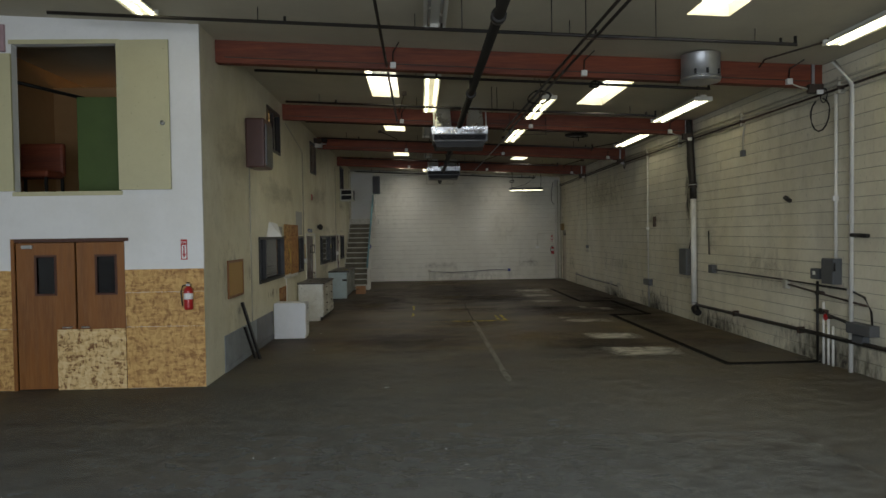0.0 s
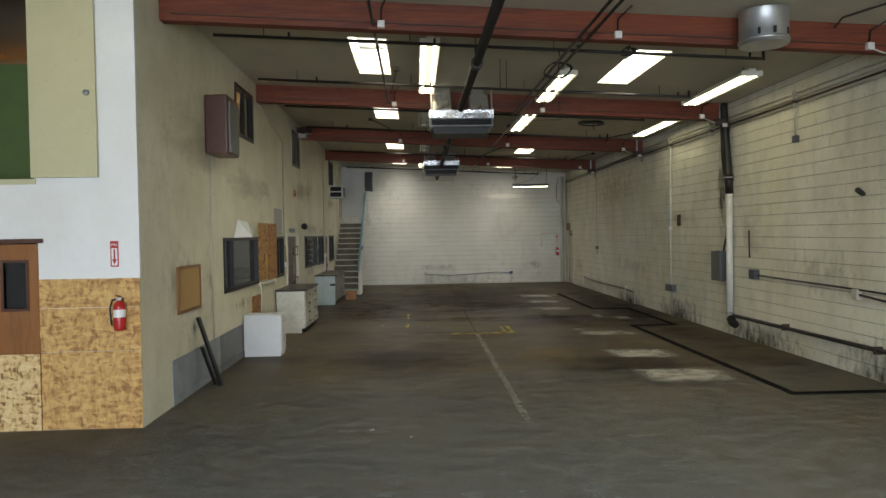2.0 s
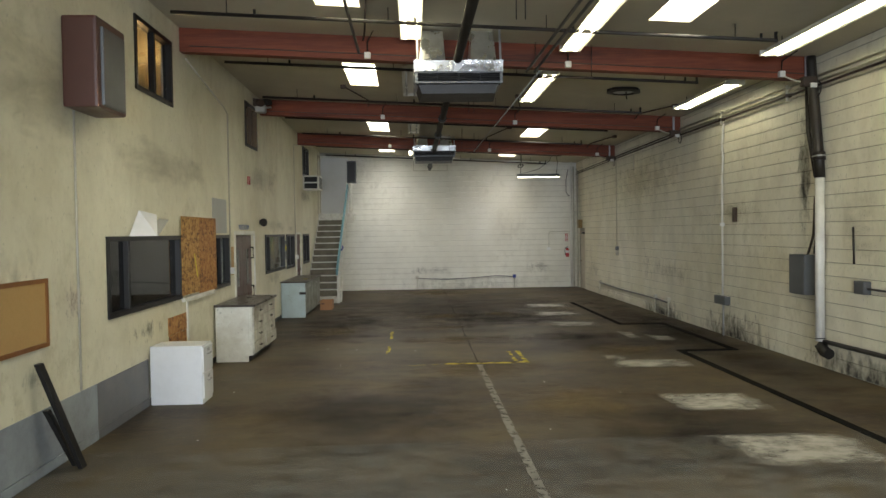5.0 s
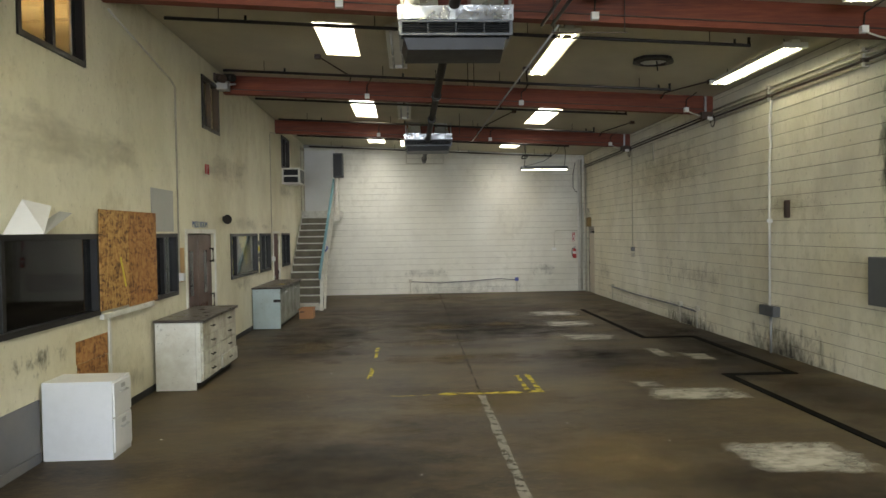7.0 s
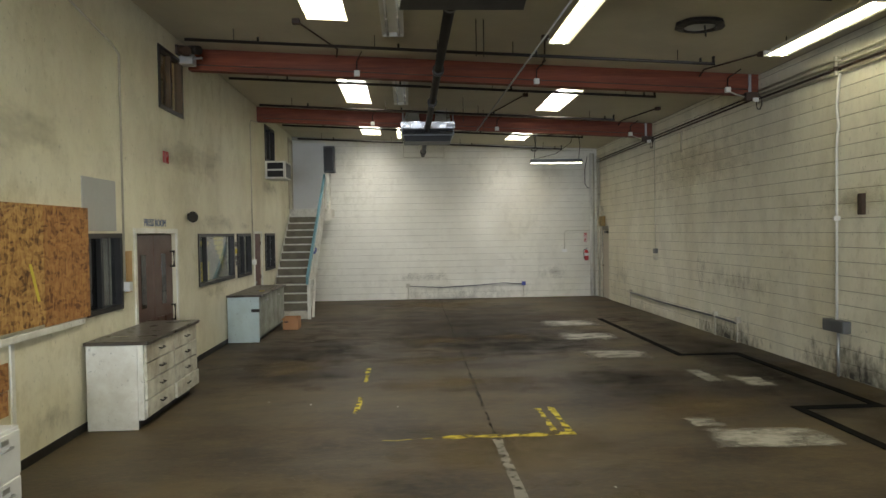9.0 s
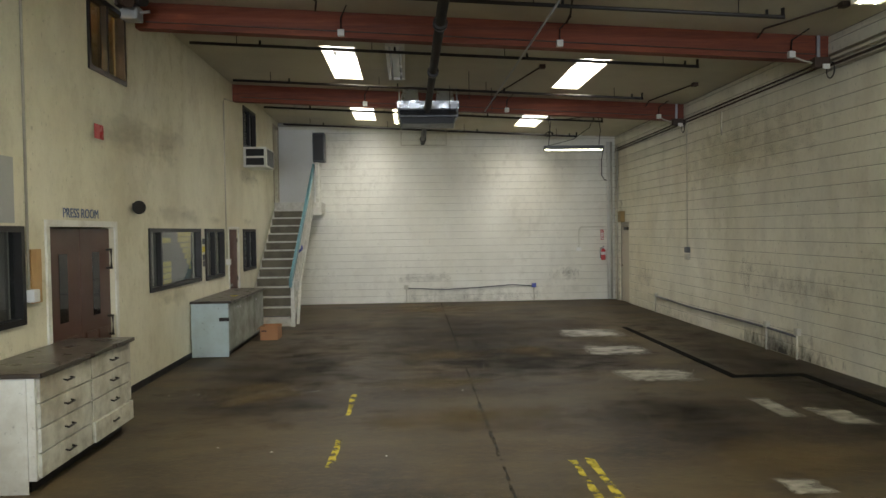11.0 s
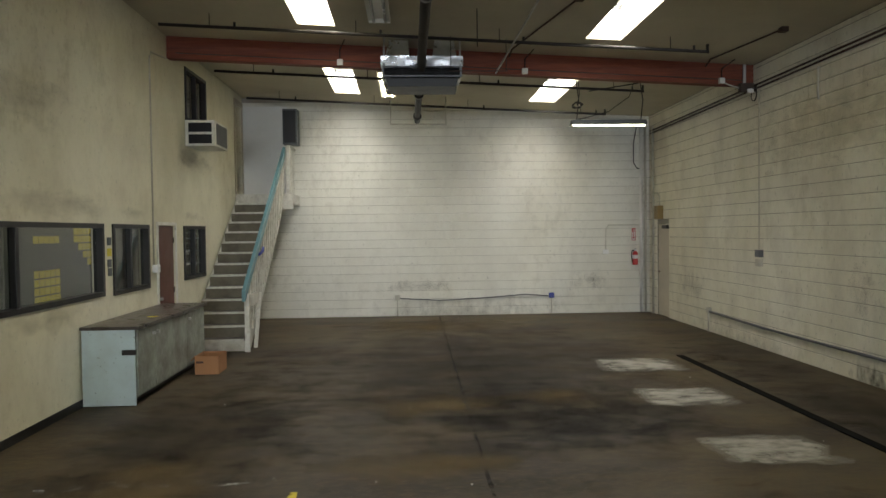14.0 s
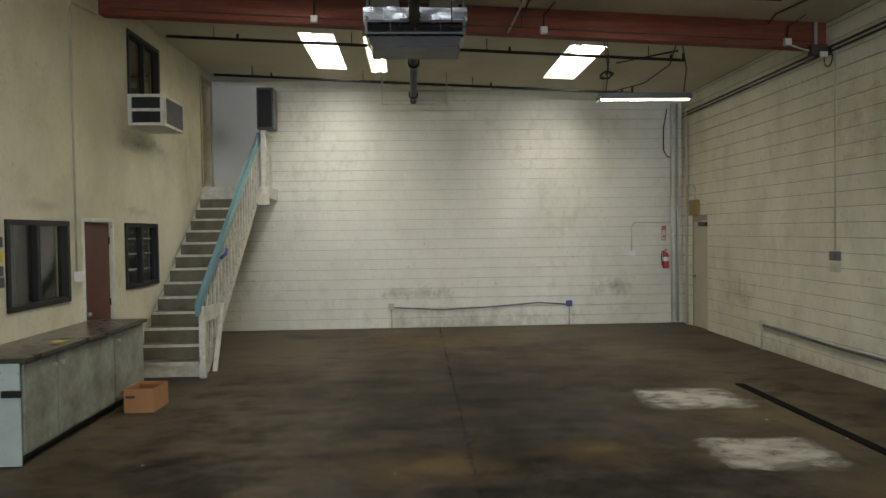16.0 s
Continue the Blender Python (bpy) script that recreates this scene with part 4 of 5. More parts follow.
part("upright", box(LEFT + 0.001, LEFT + 0.022, 20.93, 20.99, 0.02, 1.169, 0.004), CREAM, ledge)
b = thing("strand_board_sheet", (LEFT, 20.15, 0.55), "small strand board patch low on the partition", "board")
part("sheet", box(LEFT + 0.001, LEFT + 0.013, 20.15, 20.9, 0.77, 1.01, 0.002), OSB_RED, b)
part("sheet", box(LEFT + 0.001, LEFT + 0.015, 20.17, 20.88, 0.55, 0.765, 0.002), OSB_RED, b)
b = thing("grey_panel", (LEFT, 22.38, 2.2), "plain grey board on the partition above a window", "panel")
part("panel", box(LEFT + 0.001, LEFT + 0.013, 22.38, 23.25, 2.17, 2.77, 0.002), GREYPANEL, b)
b = thing("wood_strip", (LEFT, 23.5, 1.35), "narrow plywood strip beside the brown door", "board")
part("strip", box(LEFT + 0.001, LEFT + 0.02, 23.5, 23.68, 1.4, 1.92, 0.002), PLYWOOD, b)
b = thing("bent_sheet", (LEFT, 18.9, 2.13), "bent white sheet metal panel stuck above the window", "sheet metal")
part("flap", hull([(LEFT + 0.03, 18.85, 2.14), (LEFT + 0.3, 19.0, 2.14), (LEFT + 0.3, 19.01, 2.15), (LEFT + 0.03, 18.86, 2.15)],
                  [(LEFT + 0.01, 19.2, 2.45), (LEFT + 0.12, 19.5, 2.4), (LEFT + 0.12, 19.51, 2.41), (LEFT + 0.01, 19.21, 2.46)]), ENAMEL, b)
part("flap", hull([(LEFT + 0.03, 19.2, 2.14), (LEFT + 0.3, 19.02, 2.14), (LEFT + 0.31, 19.03, 2.15), (LEFT + 0.03, 19.21, 2.15)],
                  [(LEFT + 0.02, 19.85, 2.36), (LEFT + 0.14, 19.84, 2.34), (LEFT + 0.15, 19.85, 2.35), (LEFT + 0.02, 19.86, 2.37)]), GREYPANEL, b)
horn = thing("alarm_horn", (LEFT, 26.04, 2.39), "small round black alarm horn", "alarm")
part("bell", lathe([(0.02, 0), (0.05, 0.03), (0.085, 0.09), (0.09, 0.1), (0.08, 0.1)], 0, 0, 16), IRON, horn).data.transform(Matrix.Translation((LEFT + 0.04, 26.04, 2.4)) @ pose(0, 0, 0, 90, 0, 40))
part("base", box(LEFT + 0.001, LEFT + 0.06, 26.0, 26.1, 2.36, 2.46, 0.01), IRON, horn)
b = thing("red_sign", (LEFT, 25.0, 3.17), "small dark red sign plate on the partition", "sign")
part("plate", box(LEFT + 0.001, LEFT + 0.015, 24.95, 25.17, 3.17, 3.34, 0.003), REDMETAL, b)
for y, z in ((29.05, 1.86), (29.05, 1.72), (29.05, 1.58), (29.06, 1.47)):
    b = thing("switch_plate", (LEFT, y, z), "small dark switch plate between the windows", "switch", "switch plates")
    part("plate", box(LEFT + 0.001, LEFT + 0.018, y, y + 0.1, z, z + 0.1, 0.004), GREYBOX if z != 1.72 else YELLOWNOTE, b)
for y, top, bend, end in ((23.45, 4.35, -2.3, 4.78), (30.62, 4.62, 0.7, 4.76)):
    b = thing("conduit_run", (LEFT, y, 1.4), "thin painted conduit with a white box on the partition", "conduit", "partition conduits")
    part("pipe", tube([(LEFT + 0.015, y, 1.5), (LEFT + 0.015, y, top), (LEFT + 0.015, y + bend * 0.1, top + 0.08), (LEFT + 0.015, y + bend, end)], 0.013, 8), CONDUIT, b)
    part("white_box", box(LEFT + 0.001, LEFT + 0.09, y - 0.05, y + 0.06, 1.42, 1.54, 0.012), SIGNWHITE, b)
ac = thing("window_air_conditioner", (LEFT, 32.3, 3.46), "cream window air conditioner jutting from the partition", "air conditioner")
part("case", pierced([LEFT + 0.002, -2.04], [3.5, 3.94], [(LEFT + 0.05, -2.09, 3.74, 3.9), (LEFT + 0.05, -2.09, 3.54, 3.7)], lambda u, v, d: (u, d, v), 32.25, 32.3), CREAM, ac)
part("body", box(LEFT + 0.002, -2.04, 32.301, 33.1, 3.5, 3.94, 0.01), CREAM, ac)
part("dark_grille", box(LEFT + 0.04, -2.08, 32.28, 32.3005, 3.52, 3.92), DARKFILL, ac)
part("side_grille", box(-2.042, -2.032, 32.36, 33.04, 3.54, 3.9, 0.004), GREYBOX, ac)
for i in range(8):
    part("side_slat", box(-2.034, -2.028, 32.37, 33.03, 3.56 + i * 0.042, 3.57 + i * 0.042), BLACKFRAME, ac)
fan = thing("wall_speaker", (LEFT, 25.9, 4.9), "small grey loudspeaker under the beam", "loudspeaker")
part("body", box(LEFT + 0.001, LEFT + 0.22, 25.75, 25.98, 4.78, 4.96, 0.03), GREYPANEL, fan)
part("arm", tube([(LEFT, 25.86, 4.87), (LEFT + 0.34, 25.86, 4.9)], 0.02, 8), GALV, fan)

# ---- cabinets ----
fc = thing("file_cabinet", (-2.2, 19.6, 0), "white two-drawer metal file cabinet on the floor", "file cabinet")
part("body", box(-2.51, -1.865, 19.4, 19.83, 0.0, 0.745, 0.006), ENAMEL, fc)
for z0, z1 in ((0.06, 0.38), (0.4, 0.72)):
    dr = part("drawer", box(-1.866, -1.848, 19.42, 19.81, z0, z1, 0.004), ENAMEL, fc)
    part("handle", tube([(-1.85, 19.55, z1 - 0.1), (-1.825, 19.55, z1 - 0.1), (-1.825, 19.68, z1 - 0.1), (-1.85, 19.68, z1 - 0.1)], 0.007, 8), GALV, dr)
    part("label_holder", box(-1.849, -1.843, 19.57, 19.66, z1 - 0.07, z1 - 0.03, 0.002), GALV, dr)

dc = thing("drawer_cabinet", (-2.2, 23.2, 0), "chipped cream drawer cabinet with a dark oily worktop", "cabinet")
part("body", box(-2.5, -1.9, 22.31, 24.15, 0.1, 0.925, 0.006), CREAM, dc)
part("plinth", box(-2.48, -1.97, 22.36, 24.1, 0.0, 0.1), BLACKFRAME, dc)
part("end_panel", box(-2.5, -1.96, 22.298, 22.309, 0.0, 0.92, 0.002), CREAM, dc, "chipped white end panel")
part("worktop", box(-2.52, -1.84, 22.28, 24.18, 0.926, 0.965, 0.008), WORKTOP, dc, "dark oily worktop")
for c, (a, b) in enumerate(((22.34, 23.22), (23.25, 24.13))):
    for i in range(4):
        z0 = 0.12 + i * 0.2
        dr = part("drawer", box(-1.901, -1.872 + 0.02 * (c and not i), a, b, z0, z0 + 0.19, 0.005), DRAWER, dc)
        part("handle", tube([(-1.875, (a + b) / 2 - 0.06, z0 + 0.11), (-1.84, (a + b) / 2 - 0.06, z0 + 0.1), (-1.84, (a + b) / 2 + 0.06, z0 + 0.1), (-1.875, (a + b) / 2 + 0.06, z0 + 0.11)], 0.007, 6), IRON, dr)
bc = thing("blue_cabinet", (-2.2, 29.6, 0), "pale blue and grimy green cabinet with dark worktop", "cabinet")
part("body", box(-2.52, -1.92, 28.28, 30.95, 0.09, 0.89, 0.006), GREENGREY, bc)
part("plinth", box(-2.5, -2.0, 28.34, 30.9, 0, 0.09), BLACKFRAME, bc)
part("end_panel", box(-2.52, -1.915, 28.266, 28.279, 0.01, 0.89, 0.002), BLUEPAINT, bc, "pale blue end panel")
part("worktop", box(-2.535, -1.86, 28.25, 30.98, 0.891, 0.93, 0.006), WORKTOP, bc, "dark oily worktop")
for a, b, k in ((28.31, 28.86, 28.8), (28.88, 30.1, 28.94), (30.12, 30.93, 30.2)):
    dr = part("door", box(-1.921, -1.9, a, b, 0.12, 0.87, 0.004), GREENGREY, bc)
    part("knob", tube([(-1.905, k, 0.78), (-1.87, k, 0.78)], 0.02, 10), GALV, dr)
part("latch", box(-2.06, -1.9, 28.24, 28.268, 0.6, 0.66, 0.006), IRON, bc, "black latch")
part("paper_slip", box(-2.1, -1.99, 29.15, 29.25, 0.931, 0.935), YELLOWNOTE, bc, "yellow paper slip")
cb = thing("cardboard_box", (-1.6, 30.25, 0), "open brown cardboard box on the floor", "box")
for r in ((-1.78, -1.45, 30.03, 30.036, 0, 0.26), (-1.78, -1.45, 30.464, 30.47, 0, 0.26), (-1.78, -1.774, 30.037, 30.463, 0, 0.26), (-1.456, -1.45, 30.037, 30.463, 0, 0.26), (-1.773, -1.457, 30.037, 30.463, 0.0, 0.006)):
    part("side", box(*r), CARDBOARD, cb)
part("flap", hull([(-1.785, 30.03, 0.26), (-1.785, 30.47, 0.26), (-1.78, 30.47, 0.26), (-1.78, 30.03, 0.26)], [(-1.84, 30.03, 0.2), (-1.84, 30.47, 0.2), (-1.835, 30.47, 0.195), (-1.835, 30.03, 0.195)]), CARDBOARD, cb)
part("print_mark", box(-1.76, -1.66, 30.026, 30.0295, 0.16, 0.19), BROWNDOOR, cb)

# ---- stair ----
st = thing("staircase", (-2.0, 33.5, 0), "worn white open-riser stair with a teal handrail", "staircase")
N, RISE, RUN, Y0, XA, XB = 14, 0.203, 0.28, 31.95, LEFT + 0.03, -1.5
for i in range(N - 1):
    z, y = RISE * (i + 1), Y0 + RUN * i
    tr = part("tread", box(XA + 0.04, XB - 0.04, y, y + 0.27, z - 0.035, z, 0.004), TREADTOP, st, "dark worn tread")
    part("nosing", box(XA + 0.04, XB - 0.04, y - 0.012, y - 0.001, z - 0.05, z + 0.002, 0.003), STAIRWHITE, tr)
    # Added board, coloured as the dim view through the open gap.
    part("riser", box(XA + 0.04, XB - 0.04, y + 0.235, y + 0.255, z + 0.001, z + RISE - 0.036), GAP_SHADE, st) if i < N - 2 else None
    for x in (XA + 0.12, XB - 0.16):
        part("bracket", box(x, x + 0.04, y + 0.02, y + 0.25, z - 0.16, z - 0.0355), STAIRWHITE, tr)
part("first_riser", box(XA + 0.04, XB - 0.04, Y0, Y0 + 0.27, 0, RISE - 0.036), STAIRWHITE, st)
K = RISE / RUN
for x in (XA, XB - 0.04):
    part("stringer", hull([(x, Y0 - 0.02, 0), (x, Y0 + 0.35, 0), (x + 0.038, Y0 + 0.35, 0), (x + 0.038, Y0 - 0.02, 0)],
                          [(x, 35.55, 2.72), (x, 35.55, 2.45), (x + 0.038, 35.55, 2.45), (x + 0.038, 35.55, 2.72)]), STAIRWHITE, st)
part("landing", box(XA, -1.26, 35.56, FAR - 0.005, 2.62, 2.84, 0.004), STAIRWHITE, st)
part("landing_edge", box(XA, -1.26, 35.54, 35.559, 2.5, 2.845, 0.003), STAIRWHITE, st)
part("handrail", hull([(XB - 0.01, 31.72, 0.86), (XB + 0.05, 31.72, 0.86), (XB + 0.05, 31.72, 1.04), (XB - 0.01, 31.72, 1.04)],
                      [(XB - 0.01, 35.75, 3.72), (XB + 0.05, 35.75, 3.72), (XB + 0.05, 35.75, 3.9), (XB - 0.01, 35.75, 3.9)]), TEAL, st, "teal painted handrail board")
part("newel_post", box(XB + 0.005, XB + 0.085, 31.82, 31.9, 0, 0.98, 0.006), STAIRWHITE, st)
part("newel_post", box(-1.42, -1.33, 35.62, 35.71, 2.5, 3.92, 0.006), STAIRWHITE, st)
for i in range(19):
    y = 32.15 + i * 0.19
    part("baluster", box(XB + 0.0, XB + 0.035, y, y + 0.045, 0.05 + (y - Y0) * K, 0.9 + (y - 31.72) * 0.71), STAIRWHITE, st)
for i in range(7):
    y = 35.74 + i * 0.09
    part("baluster", box(-1.4, -1.36, y, y + 0.04, 2.845, 3.88), STAIRWHITE, st)
part("top_rail", box(-1.43, -1.33, 35.711, FAR - 0.005, 3.88, 3.93, 0.006), STAIRWHITE, st)
part("side_board", box(XB + 0.036, XB + 0.06, 31.95, 32.7, 0.75, 0.95, 0.003), STAIRWHITE, st)
part("brace", hull([(XB + 0.04, 32.3, 0), (XB + 0.1, 32.3, 0), (XB + 0.1, 32.36, 0), (XB + 0.04, 32.36, 0)], [(XB + 0.04, 32.75, 0.92), (XB + 0.1, 32.75, 0.92), (XB + 0.1, 32.81, 0.92), (XB + 0.04, 32.81, 0.92)]), STAIRWHITE, st)
rag = thing("blue_tape_roll", (XB + 0.06, 32.9, 1.55), "scrap of blue tape tied to the handrail", "tape")
part("knot", tube([(XB + 0.055, 32.8, 1.6), (XB + 0.09, 32.95, 1.66), (XB + 0.07, 33.1, 1.72)], 0.025, 7), BLUERAG, rag)
sp = thing("loudspeaker", (-1.3, 35.7, 3.93), "tall grey loudspeaker on the stair landing post", "loudspeaker")
part("case", box(-1.48, -1.16, 35.6, 35.95, 3.932, 4.72, 0.02), GREYBOX, sp)
part("front_grille", box(-1.45, -1.19, 35.585, 35.602, 3.97, 4.68, 0.008), BLACKFRAME, sp)
panel = solid("stair_wall_panel", box(LEFT + 0.002, -1.5, FAR - 0.03, FAR - 0.012, 2.85, 4.9), WHITE, "smooth white wall panel above the stair landing", "wall")

# ---- right wall: pipes and boxes ----
def run(name, pts, r, mat, label, category="pipe", group="wall pipes", clips=()):
    t = thing(name, pts[0], label, category, group)
    part("pipe", tube(pts, r, 10), mat, t)
    for p in clips:
        part("clip", box(RIGHT - 0.1, RIGHT - 0.004, p[1] - 0.02, p[1] + 0.02, p[2] - r - 0.012, p[2] + r + 0.012, 0.004), mat, t)
    return t


def wall_box(y0, y1, z0, z1, depth, mat, label, name="electrical_box", x=RIGHT - 0.006):
    b = thing(name, (x, (y0 + y1) / 2, z0), label, "electrical box", "wall boxes")
    part("case", box(x - depth, x, y0, y1, z0, z1, 0.008), mat, b)
    part("cover", box(x - depth - 0.008, x - depth - 0.001, y0 + 0.012, y1 - 0.012, z0 + 0.012, z1 - 0.012, 0.003), mat, b)
    return b


X = RIGHT - 0.05
dp = thing("drain_pipe", (RIGHT - 0.1, 20.9, 0.3), "thick drain pipe, black above and white below", "pipe")
part("upper_pipe", tube([(RIGHT - 0.11, 20.63, 2.862), (RIGHT - 0.11, 20.66, 3.2), (RIGHT - 0.12, 20.84, 4.6), (RIGHT - 0.12, 20.85, 4.7)], 0.075, 14), IRON, dp, "black upper pipe")
part("lower_pipe", tube([(RIGHT - 0.11, 20.63, 0.42), (RIGHT - 0.11, 20.63, 2.861)], 0.066, 14), WHITEPIPE, dp, "white painted lower pipe")
part("coupling", tube([(RIGHT - 0.11, 20.65, 3.12), (RIGHT - 0.11, 20.66, 3.24)], 0.092, 14), IRON, dp)
part("band", tube([(RIGHT - 0.11, 20.65, 3.17), (RIGHT - 0.11, 20.652, 3.19)], 0.096, 14), GALV, dp, "steel clamp band")
part("elbow", tube([(RIGHT - 0.11, 20.63, 0.46), (RIGHT - 0.11, 20.61, 0.36), (RIGHT - 0.11, 20.52, 0.28), (RIGHT - 0.11, 20.4, 0.26)], 0.08, 14), IRON, dp)
part("floor_run", tube([(RIGHT - 0.08, 20.62, 0.42), (RIGHT - 0.08, 17.1, 0.445), (RIGHT - 0.08, 9.0, 0.51)], 0.034, 12), IRON, dp)
part("second_pipe", tube([(RIGHT - 0.07, 20.8, 2.9), (RIGHT - 0.08, 20.98, 3.6), (RIGHT - 0.1, 21.0, 4.69)], 0.032, 10), IRON, dp)
part("cable", tube([(RIGHT - 0.06, 20.86, 2.4), (RIGHT - 0.06, 20.8, 2.1), (RIGHT - 0.06, 20.86, 1.72)], 0.016, 8), IRON, dp, "black cable to the panel")
for y in (18.6, 16.2, 12.5):
    part("clip", box(RIGHT - 0.125, RIGHT - 0.006, y - 0.02, y + 0.02, 0.39, 0.5, 0.004), RUST, dp)
for k, z in enumerate((4.2, 4.26, 4.32, 4.4)):
    run("conduit_run", [(X, 5.0, z), (X, 26.15, z)], 0.018, (CONDUIT, RUST, CONDUIT, CONDUIT)[k], "painted conduit along the top of the block wall", "conduit", "high conduits", [(0, y, z) for y in (12, 15.1, 18.3, 21.6, 24.0)])
for z in (4.24, 4.3):
    run("conduit_run", [(X, 26.2, z + 0.05), (X, 36.2, z - 0.03)], 0.015, RUST, "dark conduit along the top of the block wall", "conduit", "high conduits", [(0, 31.3, z)])
run("conduit_run", [(X, 23.95, 4.2), (X, 23.98, 4.06), (X, 24.03, 3.75), (X, 23.99, 3.5), (X, 24.03, 3.2), (X, 24.03, 0.78)], 0.02, WHITEPIPE, "painted conduit dropping down the block wall", "conduit", "", [(0, 24.03, 2.2)])
wall_box(23.78, 24.26, 0.62, 0.79, 0.11, GREYBOX, "dark grey switch box low on the block wall")
run("conduit_run", [(X, 24.0, 0.62), (X, 24.0, 0.0)], 0.02, GALV, "steel conduit from the box to the floor", "conduit")
run("conduit_run", [(X, 31.13, 4.3), (X, 31.13, 1.62)], 0.011, CONDUIT, "thin conduit down the block wall", "conduit")
wall_box(31.07, 31.22, 1.5, 1.62, 0.07, GREYBOX, "small dark outlet box")
wall_box(31.08, 31.21, 1.35, 1.47, 0.07, CONDUIT, "small painted outlet box")
run("conduit_run", [(X, 33.05, 0.4), (X, 31.0, 0.36), (X, 27.9, 0.37), (X, 26.97, 0.35)], 0.02, GREYBOX, "painted conduit low along the block wall", "conduit")
for y in (26.97, 27.88, 33.05):
    wall_box(y - 0.05, y + 0.05, 0.36, 0.47, 0.07, CONDUIT, "small outlet box on a floor conduit")
    run("conduit_run", [(X, y, 0.37), (X, y, 0.0)], 0.015, CONDUIT, "short conduit rising from the floor", "conduit")
run("conduit_run", [(X, 29.5, 4.2), (X, 29.52, 3.9), (X, 29.5, 3.75)], 0.015, CONDUIT, "short conduit hanging down the block wall", "conduit")
run("conduit_run", [(X, 18.2, 4.2), (X, 18.28, 4.0), (X, 18.3, 3.68)], 0.016, CONDUIT, "short conduit hanging down the block wall", "conduit")
wall_box(18.25, 18.36, 3.58, 3.7, 0.07, GREYBOX, "small hanging outlet box")
wall_box(23.47, 23.56, 2.24, 2.52, 0.06, RUST, "rusty steel bracket on the block wall", "wall_bracket")
wall_box(20.92, 21.36, 1.08, 1.7, 0.17, GREYBOX, "grey electrical panel beside the drain pipe")
run("conduit_run", [(X, 21.05, 1.7), (X, 20.9, 2.0), (X, 20.85, 2.6)], 0.018, RUST, "dark conduit above the panel", "conduit")
run("conduit_run", [(X, 19.94, 2.12), (X, 19.92, 1.6)], 0.014, IRON, "black bar fixed to the block wall", "bar")
wall_box(19.62, 19.84, 1.2, 1.38, 0.1, GREYBOX, "small grey outlet box")
run("conduit_run", [(X, 19.7, 1.28), (X, 17.0, 1.255), (X, 14.9, 1.22), (X, 14.55, 1.14), (X, 14.4, 0.95), (X, 14.38, 0.76)], 0.015, IRON, "black hose along the block wall", "conduit")
run("conduit_run", [(X, 16.65, 1.18), (X, 15.6, 1.1), (X, 14.5, 1.02)], 0.016, RUST, "dark conduit along the block wall", "conduit")
wall_box(16.62, 16.75, 1.1, 1.26, 0.08, CONDUIT, "small pale outlet box")
run("wall_pipe", [(X - 0.02, 14.84, 0.0), (X - 0.02, 14.8, 4.25), (X - 0.2, 14.95, 4.62)], 0.033, WHITEPIPE, "white painted pipe from floor to ceiling", "pipe", "", [(0, 14.87, 2.3), (0, 14.87, 1.2)])
run("wall_pipe", [(X, 15.24, 1.68), (X, 15.22, 4.2)], 0.026, WHITEPIPE, "white painted conduit above the switch box", "pipe", "", [(0, 15.24, 2.6)])
b = wall_box(15.15, 15.46, 1.28, 1.68, 0.14, GREYBOX, "grey switch box on the block wall")
part("lever", tube([(RIGHT - 0.16, 15.14, 1.5), (RIGHT - 0.16, 15.09, 1.5), (RIGHT - 0.16, 15.09, 1.62)], 0.012, 8), IRON, b)
b = wall_box(15.62, 15.84, 1.33, 1.5, 0.1, GREYBOX, "small grey switch box")
part("label_plate", box(RIGHT - 0.117, RIGHT - 0.1145, 15.68, 15.76, 1.4, 1.46), SIGNWHITE, b)
b = wall_box(14.28, 14.84, 0.6, 0.76, 0.14, GREYBOX, "dark grey socket box on the block wall")
b = wall_box(14.5, 14.76, 0.46, 0.58, 0.1, GREYBOX, "twin black socket box")
for y, top, mat in ((15.72, 1.3, IRON), (15.55, 0.98, WHITEPIPE), (15.42, 0.72, WHITEPIPE), (15.3, 0.62, WHITEPIPE)):
    run("wall_pipe", [(X - 0.01, y, 0), (X - 0.01, y, top)], 0.02, mat, "water pipe rising up the block wall", "pipe", "water pipes")
run("wall_pipe", [(X - 0.01, 15.8, 0.82), (X - 0.01, 15.0, 0.74), (X - 0.01, 14.86, 0.7)], 0.024, IRON, "black pipe to the socket box")
for y, z, m in ((15.6, 1.12, IRON), (15.38, 0.76, REDMETAL), (15.5, 0.84, IRON)):
    v = thing("stop_valve", (X, y, z), "small valve on the water pipes", "valve", "stop valves")
    part("body", tube([(X - 0.02, y - 0.06, z), (X - 0.02, y + 0.06, z)], 0.03, 10), RUST, v)
    part("hand_wheel", tube([(X - 0.09, y, z), (X - 0.075, y, z)], 0.05, 12), m, v)
    part("stem", tube([(X - 0.02, y, z), (X - 0.08, y, z)], 0.01, 8), RUST, v)
run("wall_pipe", [(X - 0.03, 16.5, 2.62), (X - 0.14, 16.45, 2.68)], 0.04, IRON, "black pipe stub in the block wall")
run("wall_pipe", [(X - 0.03, 14.8, 2.04), (X - 0.03, 14.42, 2.03)], 0.03, IRON, "short black bracket on the pipe", "bracket")
loop = thing("hanging_cable", (X, 15.4, 4.1), "black cable loop hanging from the conduits", "cable")
part("cable", tube([(X - 0.03, 15.6 + 0.26 * math.sin(a), 3.98 - 0.3 * math.cos(a) * (1 if math.cos(a) > 0 else 0.7)) for a in (i * 0.42 - 2.8 for i in range(14))], 0.012, 6), IRON, loop)
